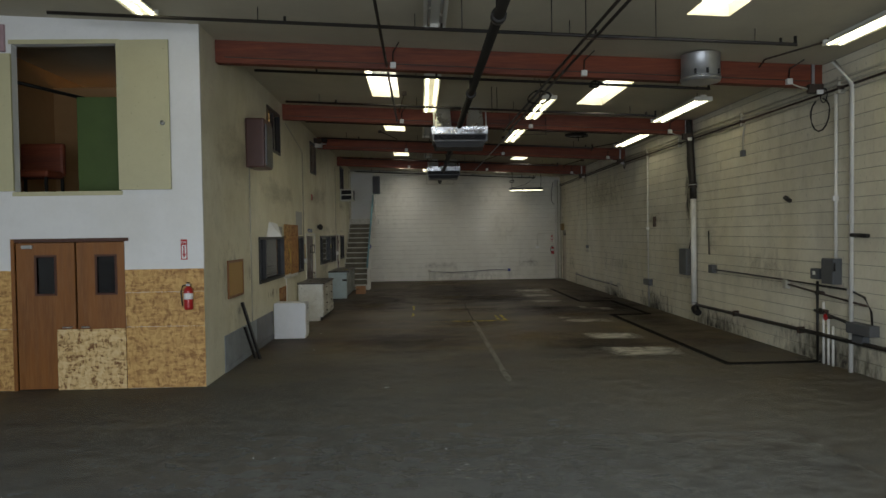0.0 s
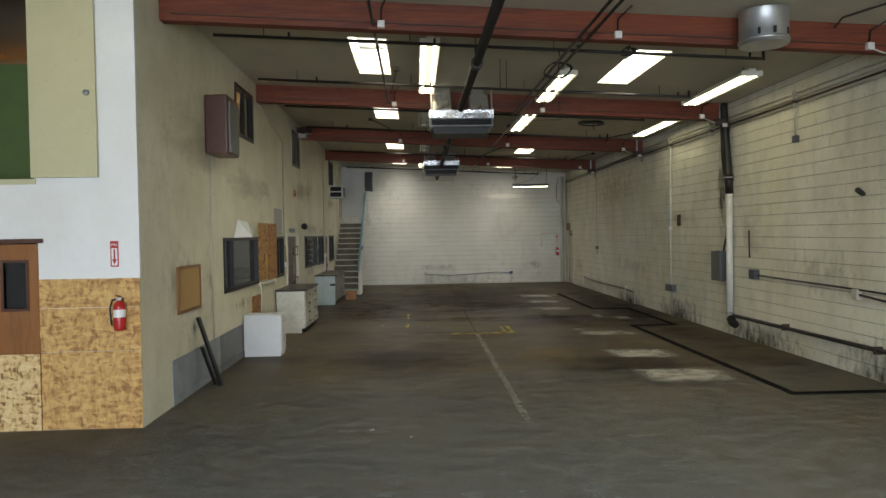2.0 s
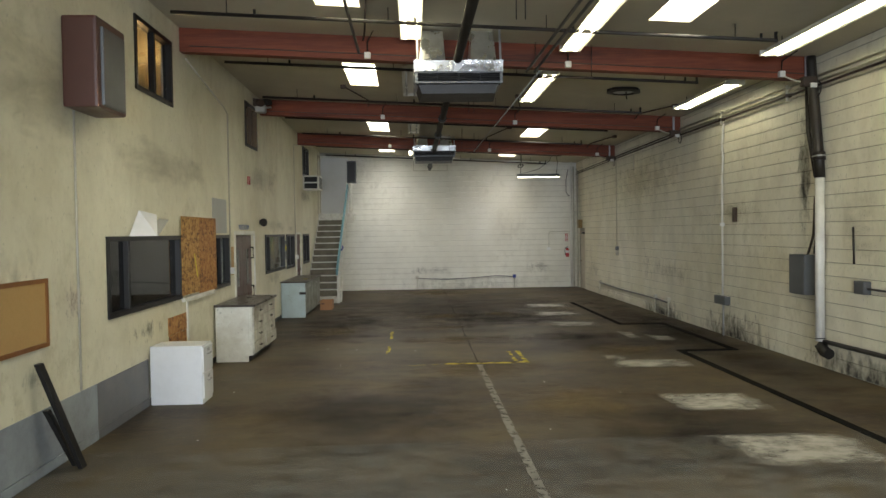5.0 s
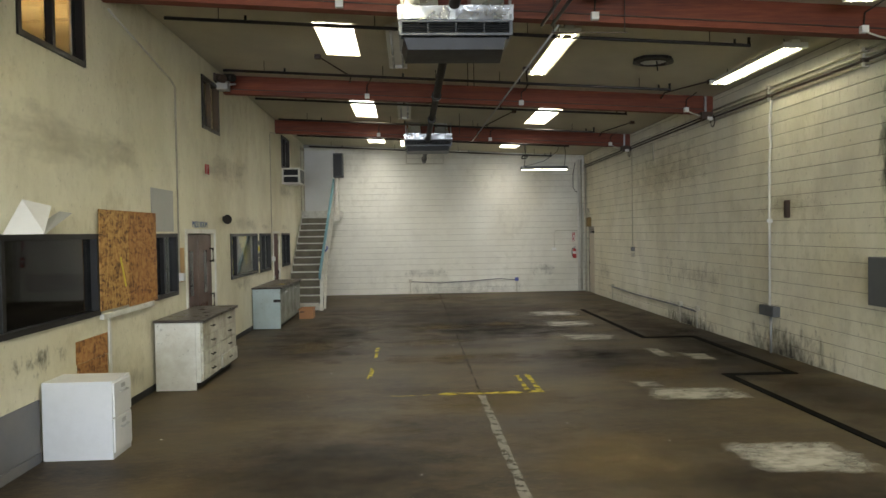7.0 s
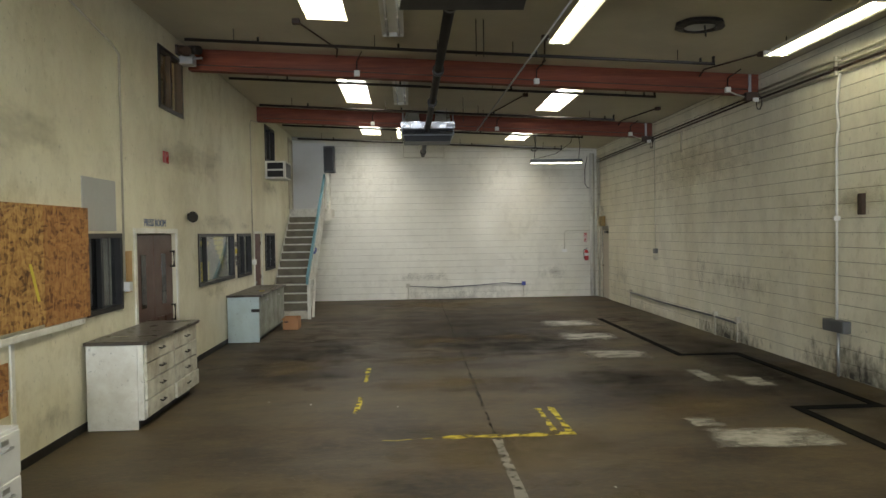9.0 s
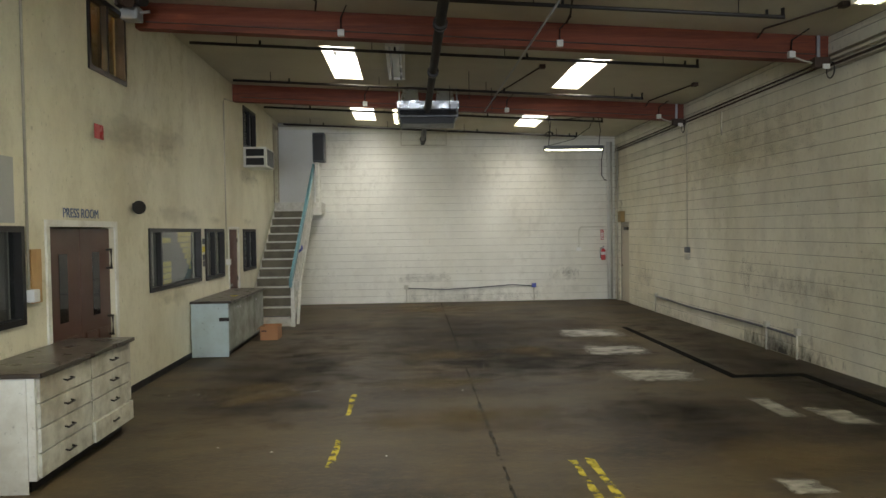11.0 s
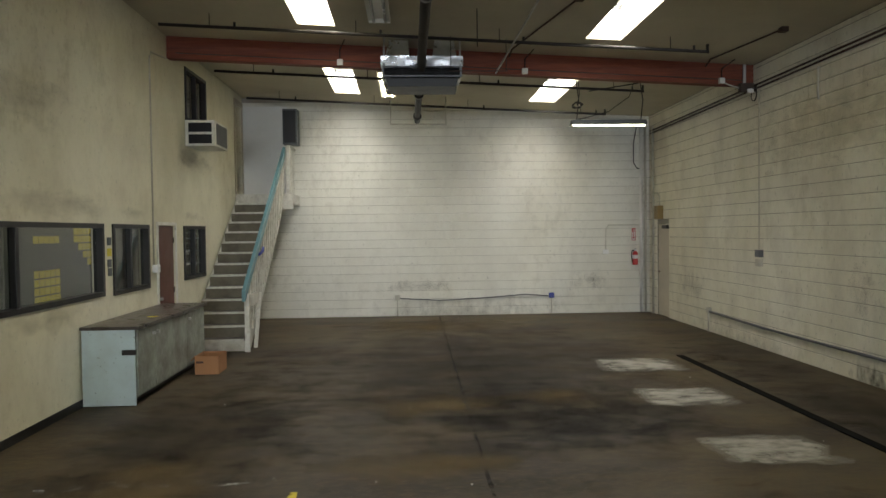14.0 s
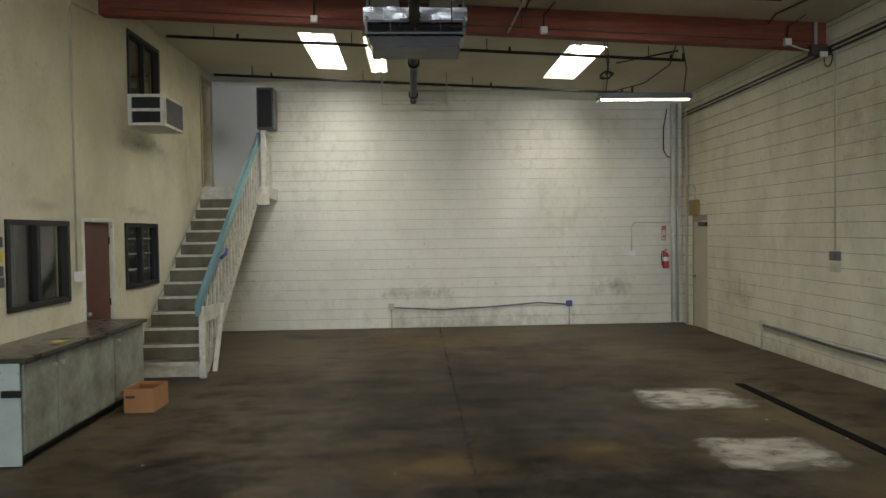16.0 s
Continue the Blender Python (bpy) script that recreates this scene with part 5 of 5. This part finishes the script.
# door and pipes in the far corner
dr = thing("door_5", (RIGHT, 35.2, 0), "scuffed pale grey steel exit door in the block wall", "door", "", "structure")
part("leaf", box(RIGHT + 0.02, RIGHT + 0.06, 35.19, 35.87, 0.01, 2.08, 0.003), TRIM, dr)
part("closer", box(RIGHT - 0.05, RIGHT + 0.019, 35.2, 35.5, 1.98, 2.06, 0.008), IRON, dr)
part("frame", box(RIGHT + 0.005, RIGHT + 0.12, 35.17, 35.189, 0, 2.1), TRIM, dr)
part("handle", tube([(RIGHT + 0.06, 35.78, 1.0), (RIGHT - 0.02, 35.78, 1.0), (RIGHT - 0.02, 35.7, 1.0)], 0.014, 8), RUST, dr)
wall_box(35.5, 35.74, 2.2, 2.5, 0.12, OLIVE, "brass-yellow exit lamp above the steel door", "exit_light")
run("conduit_run", [(X, 35.62, 2.5), (X, 35.62, 2.72), (X, 35.75, 2.8), (X, 36.1, 2.8)], 0.013, CONDUIT, "curved conduit to the exit lamp", "conduit")
for x, r, m in ((6.78, 0.04, WHITEPIPE), (6.88, 0.028, CONDUIT)):
    run("corner_pipe", [(x, FAR - 0.06, 0.03), (x, FAR - 0.06, 4.5)], r, m, "upright pipe in the far corner of the hall", "pipe", "corner pipes")
run("corner_pipe", [(X, 36.05, 0.0), (X, 36.05, 4.35)], 0.028, CONDUIT, "upright conduit in the far corner", "pipe", "corner pipes")
run("conduit_run", [(6.76, FAR - 0.03, 2.08), (6.0, FAR - 0.03, 2.08), (5.93, FAR - 0.03, 2.0), (5.93, FAR - 0.03, 1.5)], 0.011, CONDUIT, "thin conduit to a wall socket", "conduit")
b = thing("wall_socket", (5.93, FAR, 1.4), "small white wall socket", "socket")
part("plate", box(5.86, 6.0, FAR - 0.05, FAR - 0.006, 1.4, 1.5, 0.006), SIGNWHITE, b)
run("conduit_run", [(1.0, FAR - 0.03, 0.42), (2.0, FAR - 0.03, 0.36), (3.0, FAR - 0.03, 0.4), (4.0, FAR - 0.03, 0.47), (4.6, FAR - 0.03, 0.42)], 0.013, GREYBOX, "grey cable slung low along the end wall", "cable")
for x, m in ((0.98, CONDUIT), (4.62, BLUERAG)):
    b = thing("wall_socket", (x, FAR, 0.36), "small socket box low on the end wall", "socket")
    part("box", box(x - 0.06, x + 0.06, FAR - 0.06, FAR - 0.006, 0.38, 0.5, 0.006), m, b)
    part("conduit", tube([(x, FAR - 0.03, 0.38), (x, FAR - 0.03, 0.0)], 0.014, 8), CONDUIT, b)
run("hanging_pipe", [(0.91, 35.2, roof(0.91, 35.2) - 0.003), (0.91, 35.2, 4.31), (2.1, 35.2, 4.3), (2.1, 35.2, roof(2.1, 35.2) - 0.003)], 0.015, CONDUIT, "thin pipe trapeze hung by the end wall", "pipe", "")
run("corner_cable", [(6.68, FAR - 0.04, 4.4), (6.6, FAR - 0.05, 4.0), (6.6, FAR - 0.05, 3.55), (6.68, FAR - 0.05, 3.42), (6.8, FAR - 0.05, 3.4)], 0.012, IRON, "black cable hanging in the corner", "cable", "")
# loose ceiling conduits
run("ceiling_conduit", [(2.8, 21.1, 4.57), (2.7, 31.3, 4.52)], 0.014, GREYPANEL, "thin grey rod slung diagonally under the beams", "conduit", "")
run("ceiling_conduit", [(2.85, 9.0, 4.72), (2.55, 20.85, 4.5)], 0.02, IRON, "black twin cable under the beams", "conduit", "")
run("ceiling_conduit", [(2.97, 9.0, 4.72), (2.67, 20.85, 4.5)], 0.02, IRON, "black twin cable under the beams", "conduit", "")
run("ceiling_conduit", [(0.1, 9.0, 4.86), (0.1, 20.5, 4.7)], 0.02, IRON, "black conduit under the ceiling", "conduit", "")
run("ceiling_conduit", [(4.9, 33.9, roof(4.9, 34) - 0.02), (5.6, 33.0, roof(5.6, 33) - 0.02)], 0.012, IRON, "black cable on the ceiling", "cable", "")

def coil(name, x, y, z, r0, turns, label):
    t = thing(name, (x, y, z), label, "cable", "cable coils")
    part("cable", tube([(x + r0 * (1 + 0.2 * math.sin(i)) * math.cos(i * 0.5), y + 0.05 * math.sin(i * 1.3), z + r0 * 0.6 * math.sin(i * 0.5)) for i in range(turns)], 0.011, 6), IRON, t)
    part("drop", tube([(x, y, z), (x + 0.04, y, z + 0.2), (x, y, roof(x, y) - 0.001)], 0.009, 6), IRON, t)


coil("cable_coil", 2.78, 17.4, 4.6, 0.2, 26, "tangled black cable coil under the ceiling")
coil("cable_coil", 3.55, 16.4, 4.62, 0.09, 24, "small black cable coil hanging from a pipe")
coil("cable_coil", 4.24, 32.2, 4.16, 0.08, 30, "tangled black cable above the hanging light")
for x, y in ((1.95, 24.0), (2.05, 24.0), (2.0, 18.2), (2.1, 18.2), (2.2, 29.3), (1.1, 12.9), (2.15, 12.9)):
    run("hanger_rod", [(x, y, roof(x, y) - 0.001), (x, y, roof(x, y) - 0.5)], 0.007, IRON, "thin threaded hanger rod below the ceiling", "rod", "hanger rods")
for x, y in ((3.0, 13.2), (3.1, 21.0), (2.35, 30.8)):
    b = thing("pipe_trapeze", (x, y, 4.55), "thin steel trapeze hung on two rods", "bracket", "pipe trapezes")
    part("bar", box(x - 0.45, x + 0.45, y - 0.192, y - 0.178, roof(x, y) - 0.51, roof(x, y) - 0.498, 0.003), RUST, b)
    for d in (-0.42, 0.42):
        part("rod", tube([(x + d, y - 0.185, roof(x, y) - 0.5), (x + d, y - 0.185, roof(x + d, y) - 0.001)], 0.006, 6), IRON, b)
for x, y, x2, y2 in ((3.2, 25.9, 3.0, 24.6), (5.9, 26.1, 6.35, 24.9), (6.1, 31.2, 6.4, 29.4), (2.9, 31.2, 3.4, 28.6), (-0.1, 25.9, -0.5, 24.4), (0.15, 20.7, 0.3, 19.0), (5.9, 15.5, 6.3, 14.3)):
    run("ceiling_conduit", [(x, y, roof(x, y) - 0.12), (x + 0.03, y - 0.12, roof(x, y) - 0.03), (x2, y2, roof(x2, y2) - 0.025)], 0.013, RUST, "dark conduit bent across the ceiling", "conduit", "ceiling conduits")
    b = thing("ceiling_box", (x2, y2, roof(x2, y2) - 0.06), "small dark ceiling junction box", "electrical box", "ceiling boxes")
    part("box", box(x2 - 0.05, x2 + 0.05, y2 - 0.05, y2 + 0.05, roof(x2, y2) - 0.07, roof(x2, y2) - 0.002, 0.006), RUST, b)

# ---- floor marks, trench ----
def strip(name, x0, x1, y0, y1, mat, label, z=0.0106, skew=0.0):
    bm = bmesh.new()
    n = max(2, int(max(x1 - x0, y1 - y0) / 0.12))
    along = (y1 - y0) > (x1 - x0)
    a, b = [], []
    for i in range(n + 1):
        t = i / n
        j = 0.024 * noise.noise((x0 * 3 + t * n * 0.7, y0, 1)), 0.02 * noise.noise((x0, y0 + t * n * 0.7, 5))
        if along:
            a.append(bm.verts.new((x0 + j[0] + skew * t, y0 + (y1 - y0) * t, z))), b.append(bm.verts.new((x1 + j[1] + skew * t, y0 + (y1 - y0) * t, z)))
        else:
            a.append(bm.verts.new((x0 + (x1 - x0) * t, y1 + 3 * j[0] + skew * t, z))), b.append(bm.verts.new((x0 + (x1 - x0) * t, y0 + 3 * j[1] + skew * t, z)))
    for i in range(n):
        bm.faces.new((a[i], b[i], b[i + 1], a[i + 1]))
    bmesh.ops.recalc_face_normals(bm, faces=bm.faces)
    return solid(name, bm, mat, label, "floor marking")


for y0, y1 in ((24.4, 25.4), (22.7, 23.5)):
    strip("yellow_line", 0.33, 0.39, y0, y1, YELLOWTAPE, "worn yellow tape line on the floor")
strip("yellow_line", 1.3, 2.68, 21.62, 21.7, YELLOWTAPE, "worn yellow tape line on the floor")
strip("yellow_line", 0.7, 1.2, 21.6, 21.63, YELLOWTAPE, "thin yellow line on the floor")
strip("yellow_line", 2.6, 2.67, 21.75, 22.75, YELLOWTAPE, "worn yellow tape line on the floor")
strip("yellow_line", 2.45, 2.51, 21.75, 22.7, YELLOWTAPE, "worn yellow tape line on the floor")
strip("yellow_line", -1.4, 1.6, 30.3, 30.33, CHALK, "thin yellow chalk line on the floor", 0.0106, 0.35)
strip("yellow_line", -1.3, 1.2, 31.6, 31.63, CHALK, "thin yellow chalk line on the floor", 0.0106, 0.3)
strip("floor_joint", 1.79, 1.88, 14.6, 21.55, FILLER, "pale filled crack in the concrete floor", 0.0112, 0.02)
strip("floor_joint", 1.835, 1.865, 21.7, 36.35, CRACK, "dark crack in the concrete floor", 0.0112, 0.1)
strip("scuff_mark", -0.3, 0.35, 14.4, 15.0, CHALK, "chalky scuff on the floor")
strip("scuff_mark", 0.8, 1.6, 10.8, 11.4, CHALK, "chalky scuff on the floor")
strip("scuff_mark", -1.7, 0.2, 25.55, 25.7, CHALK, "faint pale line on the floor")
tr = thing("floor_trench", (5.45, 22, 0), "narrow black floor trench with steel edges", "trench", "", "structure")
for r in ((5.4, 5.51, 25.965, 30.7), (5.4, 6.47, 25.83, 25.96), (6.36, 6.47, 22.475, 25.825), (5.515, 6.47, 22.34, 22.47), (5.4, 5.51, 15.765, 22.47), (5.4, 6.95, 15.62, 15.76)):
    part("cover", box(r[0], r[1], r[2], r[3], 0.0, 0.013, 0.002), BLACKRUBBER, tr)

rng = random.Random(7)
bm = bmesh.new()
for i in range(45):
    x, y, a, w = rng.uniform(-2.3, 6.2), rng.uniform(8.5, 34.0), rng.uniform(0, 6.28), rng.uniform(0.006, 0.018)
    c, d = math.cos(a) * w, math.sin(a) * w
    v = [bm.verts.new((x + p, y + q, 0.016 + h)) for p, q, h in ((c, d, 0), (-d * 0.6, c * 0.6, 0.004), (-c, -d, 0), (d * 0.6, -c * 0.6, 0.006))]
    bm.faces.new(v)
solid("floor_litter", bm, SIGNWHITE, "tiny pale paper scraps strewn over the floor", "litter", "stuff")

# ---- soot, dirt and painted floor tones on the walls and floor ----
def stain_material(name, colour, strength, scale, stretch, low_=1.0, span=0.55):
    m = bpy.data.materials.new(name)
    m.use_nodes = True
    n, k = m.node_tree.nodes, m.node_tree.links
    p = n["Principled BSDF"]
    p.inputs["Base Color"].default_value, p.inputs["Roughness"].default_value = (*colour, 1), 0.9
    geo, mp, t, at = n.new("ShaderNodeNewGeometry"), n.new("ShaderNodeMapping"), n.new("ShaderNodeTexNoise"), n.new("ShaderNodeAttribute")
    at.attribute_name = "fade"
    mp.inputs["Scale"].default_value = stretch
    t.inputs["Scale"].default_value, t.inputs["Detail"].default_value, t.inputs["Roughness"].default_value = scale, 8, 0.65
    k.new(geo.outputs["Position"], mp.inputs[0]), k.new(mp.outputs[0], t.inputs["Vector"])
    gain = n.new("ShaderNodeMath")
    gain.operation = "MULTIPLY_ADD"
    gain.inputs[1].default_value, gain.inputs[2].default_value = 1.9, -0.45
    k.new(t.outputs["Fac"], gain.inputs[0])
    add = n.new("ShaderNodeMath")
    add.operation = "ADD"
    k.new(gain.outputs[0], add.inputs[0]), k.new(at.outputs["Fac"], add.inputs[1])
    r_ = n.new("ShaderNodeMapRange")
    r_.inputs["From Min"].default_value, r_.inputs["From Max"].default_value, r_.inputs["To Max"].default_value = low_, low_ + span, strength
    k.new(add.outputs[0], r_.inputs["Value"]), k.new(r_.outputs[0], p.inputs["Alpha"])
    return m


SOOT = stain_material("soot_film", (0.12, 0.1, 0.06), 0.4, 2.6, (1, 0.5, 1.6), 0.95, 0.9)
DIRT = stain_material("wall_dirt", (0.07, 0.065, 0.055), 0.8, 7.0, (1, 1, 0.5), 0.88, 0.65)
FAINT = stain_material("faint_wall_grime", (0.17, 0.15, 0.11), 0.35, 6.0, (1, 1, 0.6), 1.05, 0.7)
SCUFF = stain_material("wall_scuffs", (0.1, 0.09, 0.07), 0.6, 8.0, (1, 1, 0.7), 1.25, 0.4)
RUSTY = stain_material("yellow_stain", (0.45, 0.36, 0.15), 0.35, 3.0, (1, 1, 1.5), 0.9, 0.8)
# Oil stains; also darkens the strip along the block wall and the far floor.
OIL_TONE = stain_material("oil_stain_and_dark_tone", (0.016, 0.014, 0.0115), 0.62, 2.0, (0.8, 1.0, 1), 0.78, 1.0)
TANWEAR = stain_material("tan_floor_wear", (0.18, 0.128, 0.062), 0.65, 2.6, (0.8, 1.0, 1), 0.85, 0.75)
# Paler entry concrete, with the loading door's daylight painted into its colour.
ENTRY_PALE = stain_material("pale_entry_floor_and_daylight", (0.26, 0.27, 0.262), 0.75, 4.5, (0.8, 1.0, 1), 0.3, 1.4)
PALE = stain_material("worn_pale_floor_paint", (0.38, 0.36, 0.31), 0.9, 4.0, (0.8, 1.2, 1), 0.75, 0.65)
for m in (OIL_TONE, TANWEAR, ENTRY_PALE, PALE):
    m.node_tree.nodes["Principled BSDF"].inputs["Specular IOR Level"].default_value = 0.14


def smudge(name, place, w, h, mat, label, foot=False, square=False):
    """An uneven film that thins out to its edges; foot keeps its lower edge full."""
    bm = bmesh.new()
    nu, nv = 12, 8
    lay = bm.verts.layers.float.new("fade")
    rows = []
    for i in range(nu + 1):
        row = []
        for j in range(nv + 1):
            u, v = i / nu, j / nv
            a = bm.verts.new(place(u * w, v * h))
            du, dv = abs(2 * u - 1), (v if foot else abs(2 * v - 1))
            a[lay] = 0.8 * (1 - max(du, dv) ** 4) if square else 1 - min(1, (du ** 2.5 + dv ** 2) ** 0.5)
            row.append(a)
        rows.append(row)
    for i in range(nu):
        for j in range(nv):
            bm.faces.new((rows[i][j], rows[i + 1][j], rows[i + 1][j + 1], rows[i][j + 1]))
    return solid(name, bm, mat, label, "stain")


for y, z, w, h, m, lab in ((26.2, 2.05, 3.4, 0.55, SOOT, "dark soot film above an office window"), (29.1, 2.08, 1.5, 0.4, SOOT, "dark soot film above an office window"),
                           (31.7, 2.08, 1.8, 0.4, SOOT, "dark soot film above an office window"), (17.5, 2.6, 6.0, 1.0, SOOT, "grey soot streak across the partition"),
                           (23.6, 2.9, 6.0, 0.9, SOOT, "grey soot streak across the partition"), (31.0, 2.9, 3.4, 0.8, SOOT, "soot streak under the air conditioner"),
                           (15.0, 2.7, 3.4, 1.6, SOOT, "grey soot streak across the partition"), (20.9, 0.05, 1.5, 0.55, FAINT, "dark scuffed dirt low on the partition"),
                           (18.2, 0.65, 2.4, 0.6, SCUFF, "dark scuffs under the window"), (26.3, 0.85, 2.6, 0.5, RUSTY, "yellow stain under the office window"), (15.0, 0.6, 2.4, 2.0, FAINT, "dirty scuffs beside the pin board")):
    smudge("wall_stain", lambda u, v, y=y, z=z: (LEFT + 0.004, y + u, z + v), w, h, m, lab)
for x, y, w, h in ((3.78, 16.5, 1.5, 1.05), (3.85, 18.4, 1.25, 0.98), (3.87, 21.0, 1.35, 0.75), (3.85, 25.65, 1.2, 0.95), (3.88, 27.62, 1.2, 1.0), (3.9, 29.5, 1.35, 1.15), (5.4, 23.45, 0.48, 0.8), (5.0, 23.75, 0.3, 1.0), (3.95, 21.75, 0.4, 0.4)):
    smudge("floor_patch", lambda u, v, x=x, y=y: (x + u, y + v - 0.06 * u, 0.0102), w, h, PALE, "worn pale paint patch on the dark floor", False, True)
INK = stain_material("faded_marker", (0.25, 0.12, 0.2), 0.5, 16.0, (1, 2, 0.8), 1.2)
smudge("wall_stain", lambda u, v: (LEFT + 0.0045, 17.1 + u, 1.0 + v), 0.9, 1.0, INK, "faded pink scribble beside the pin board")
GREENINK = stain_material("faded_green_marker", (0.12, 0.25, 0.16), 0.4, 14.0, (1, 2, 0.8), 1.2)
smudge("wall_stain", lambda u, v: (LEFT + 0.0045, 16.3 + u, 0.65 + v), 0.9, 0.5, GREENINK, "faded green scribble below the pin board")
for y, z, w, h, m, foot in ((21.5, 0.01, 4.2, 0.75, DIRT, True), (25.2, 0.01, 4.5, 0.5, DIRT, True), (13.0, 0.01, 5.0, 0.9, DIRT, True), (17.4, 0.01, 4.4, 0.6, DIRT, True), (29.0, 0.01, 6.0, 0.5, FAINT, True),
                            (22.2, 2.1, 2.8, 0.7, RUSTY, False), (20.95, 1.5, 0.5, 3.0, DIRT, False), (28.0, 0.3, 1.2, 1.8, FAINT, False), (32.6, 0.2, 2.6, 1.3, FAINT, False), (25.0, 2.4, 8.0, 2.0, RUSTY, False), (19.4, 1.4, 1.1, 1.4, SOOT, False), (15.5, 0.6, 4.0, 1.6, FAINT, False), (24.5, 0.5, 5.0, 1.2, FAINT, False)):
    smudge("wall_stain", lambda u, v, y=y, z=z: (RIGHT - 0.0115, y + u, z + v), w, h, m, "dirt and soot smeared on the block wall", foot)
for x, z, w, h, m, foot in ((-1.4, 0.01, 8.0, 0.9, FAINT, True), (4.6, 0.3, 2.0, 0.9, FAINT, False), (0.0, 0.4, 3.0, 0.6, FAINT, False)):
    smudge("wall_stain", lambda u, v, x=x, z=z: (x + u, FAR - 0.0115, z + v), w, h, m, "dirt and yellowing on the end wall", foot)
for i, (x, y, w, h, m, lab) in enumerate(((-2.3, 22.5, 3.0, 9.0, OIL_TONE, "dark oil stain along the cabinets"), (0.6, 25.9, 4.5, 3.2, OIL_TONE, "dark oil stain on the floor"), (2.6, 22.6, 3.0, 3.0, OIL_TONE, "dark oil stain on the floor"),
                           (5.2, 12.5, 1.9, 23.8, OIL_TONE, "darker floor strip beside the block wall"), (-1.5, 15.5, 3.5, 6.0, OIL_TONE, "dark oil stain on the floor"), (2.2, 15.2, 3.2, 5.0, OIL_TONE, "dark oil stain on the floor"),
                           (0.3, 20.0, 3.4, 2.6, TANWEAR, "tan worn patch of concrete"), (-0.2, 23.4, 4.0, 1.6, TANWEAR, "tan worn patch of concrete"), (3.2, 21.6, 2.4, 2.0, TANWEAR, "tan worn patch of concrete"),
                           (-2.4, 23.6, 9.3, 12.6, OIL_TONE, "darker film over the far floor"), (0.0, 25.4, 2.8, 1.2, TANWEAR, "tan worn patch of concrete"), (0.2, 27.2, 2.6, 1.6, TANWEAR, "tan worn patch of concrete"), (2.2, 27.6, 1.6, 1.4, TANWEAR, "tan worn patch of concrete"), (-1.0, 33.0, 5.5, 3.2, TANWEAR, "tan worn concrete by the end wall"),
                           (-1.6, 24.2, 1.5, 2.6, TANWEAR, "tan worn patch of concrete"), (1.6, 17.5, 2.4, 3.0, TANWEAR, "tan worn patch of concrete"),
                           (-6.5, 2.5, 14.0, 15.0, ENTRY_PALE, "paler concrete near the loading door with daylight painted in"), (-0.5, 7.0, 5.0, 5.0, ENTRY_PALE, "paler concrete near the loading door with daylight painted in"))):
    z = 0.0015 + 0.0005 * i
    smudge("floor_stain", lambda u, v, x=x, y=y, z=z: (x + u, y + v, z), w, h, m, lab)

# ---- blocks of the two masonry walls ----
def block_wall(parent, place, u0, u1, top, mat, singles, hole=None, side=0.0013):
    """Running bond of 0.4 m blocks in 0.2 m courses; those in the stretch are pieces of their own."""
    verts, faces, shared, count = [], [], {}, 0
    d, c = 0.006, 0.004
    for row in range(25):
        z0, z1 = row * 0.2 + 0.004, row * 0.2 + 0.196
        u = u0 - (0.2 if row % 2 else 0.0)
        while u < u1 - 0.01:
            a, b = max(u, u0) + side / 4, min(u + 0.4, u1) - side / 4
            hi = min(z1, top((a + b) / 2) - 0.01)
            u += 0.4
            if hole and z0 < hole[2] and a < hole[1] and b > hole[0]:
                a, b = (a, hole[0]) if a < hole[0] else (max(a, hole[1]), b)
            if hi - z0 < 0.03 or b - a < 0.03:
                continue
            lift = 0.0012 * noise.noise((a * 3.1, z0 * 7.3, 0.5))
            w, h = b - a, hi - z0
            base = [(0, 0, 0), (w, 0, 0), (w, h, 0), (0, h, 0), (side, c, d), (w - side, c, d), (w - side, h - c, d), (side, h - c, d)]
            quads = [(4, 5, 6, 7), (0, 1, 5, 4), (1, 2, 6, 5), (2, 3, 7, 6), (3, 0, 4, 7)]
            if singles[0] <= a <= singles[1] and singles[2] <= z0 <= singles[3] and count < 298:
                key = (round(w, 3), round(h, 3))
                if key not in shared:
                    me = bpy.data.meshes.new("block")
                    me.from_pydata([place(*p) - place(0, 0, 0) for p in base], [], quads)
                    me.materials.append(mat)
                    shared[key] = me
                ob = part("block", shared[key], mat, parent)
                ob.location = place(a, z0, lift)
                count += 1
            else:
                k = len(verts)
                verts += [place(a + p[0], z0 + p[1], p[2] + lift) for p in base]
                faces += [tuple(k + i for i in q) for q in quads]
    me = bpy.data.meshes.new("block_courses")
    me.from_pydata(verts, [], faces)
    me.materials.append(mat)
    tagged(part("block_courses", me, mat, parent), "remaining painted block courses", "", "", "stuff")


block_wall(bpy.data.objects["wall_east"], lambda u, v, d: Vector((RIGHT - d, FAR - u, v)), 0.0, FAR - BACK, lambda u: roof(RIGHT, FAR - u) - 0.002, BLOCK, (9.5, 15.0, 0.0, 4.8), (FAR - 35.88, FAR - 35.17, 2.1))
block_wall(bpy.data.objects["wall_north"], lambda u, v, d: Vector((LEFT + u, FAR - d, v)), 0.0, RIGHT - LEFT, lambda u: roof(LEFT + u, FAR), BLOCK_FAR, (1.6, 7.0, 0.0, 4.4), None, 0.0008)
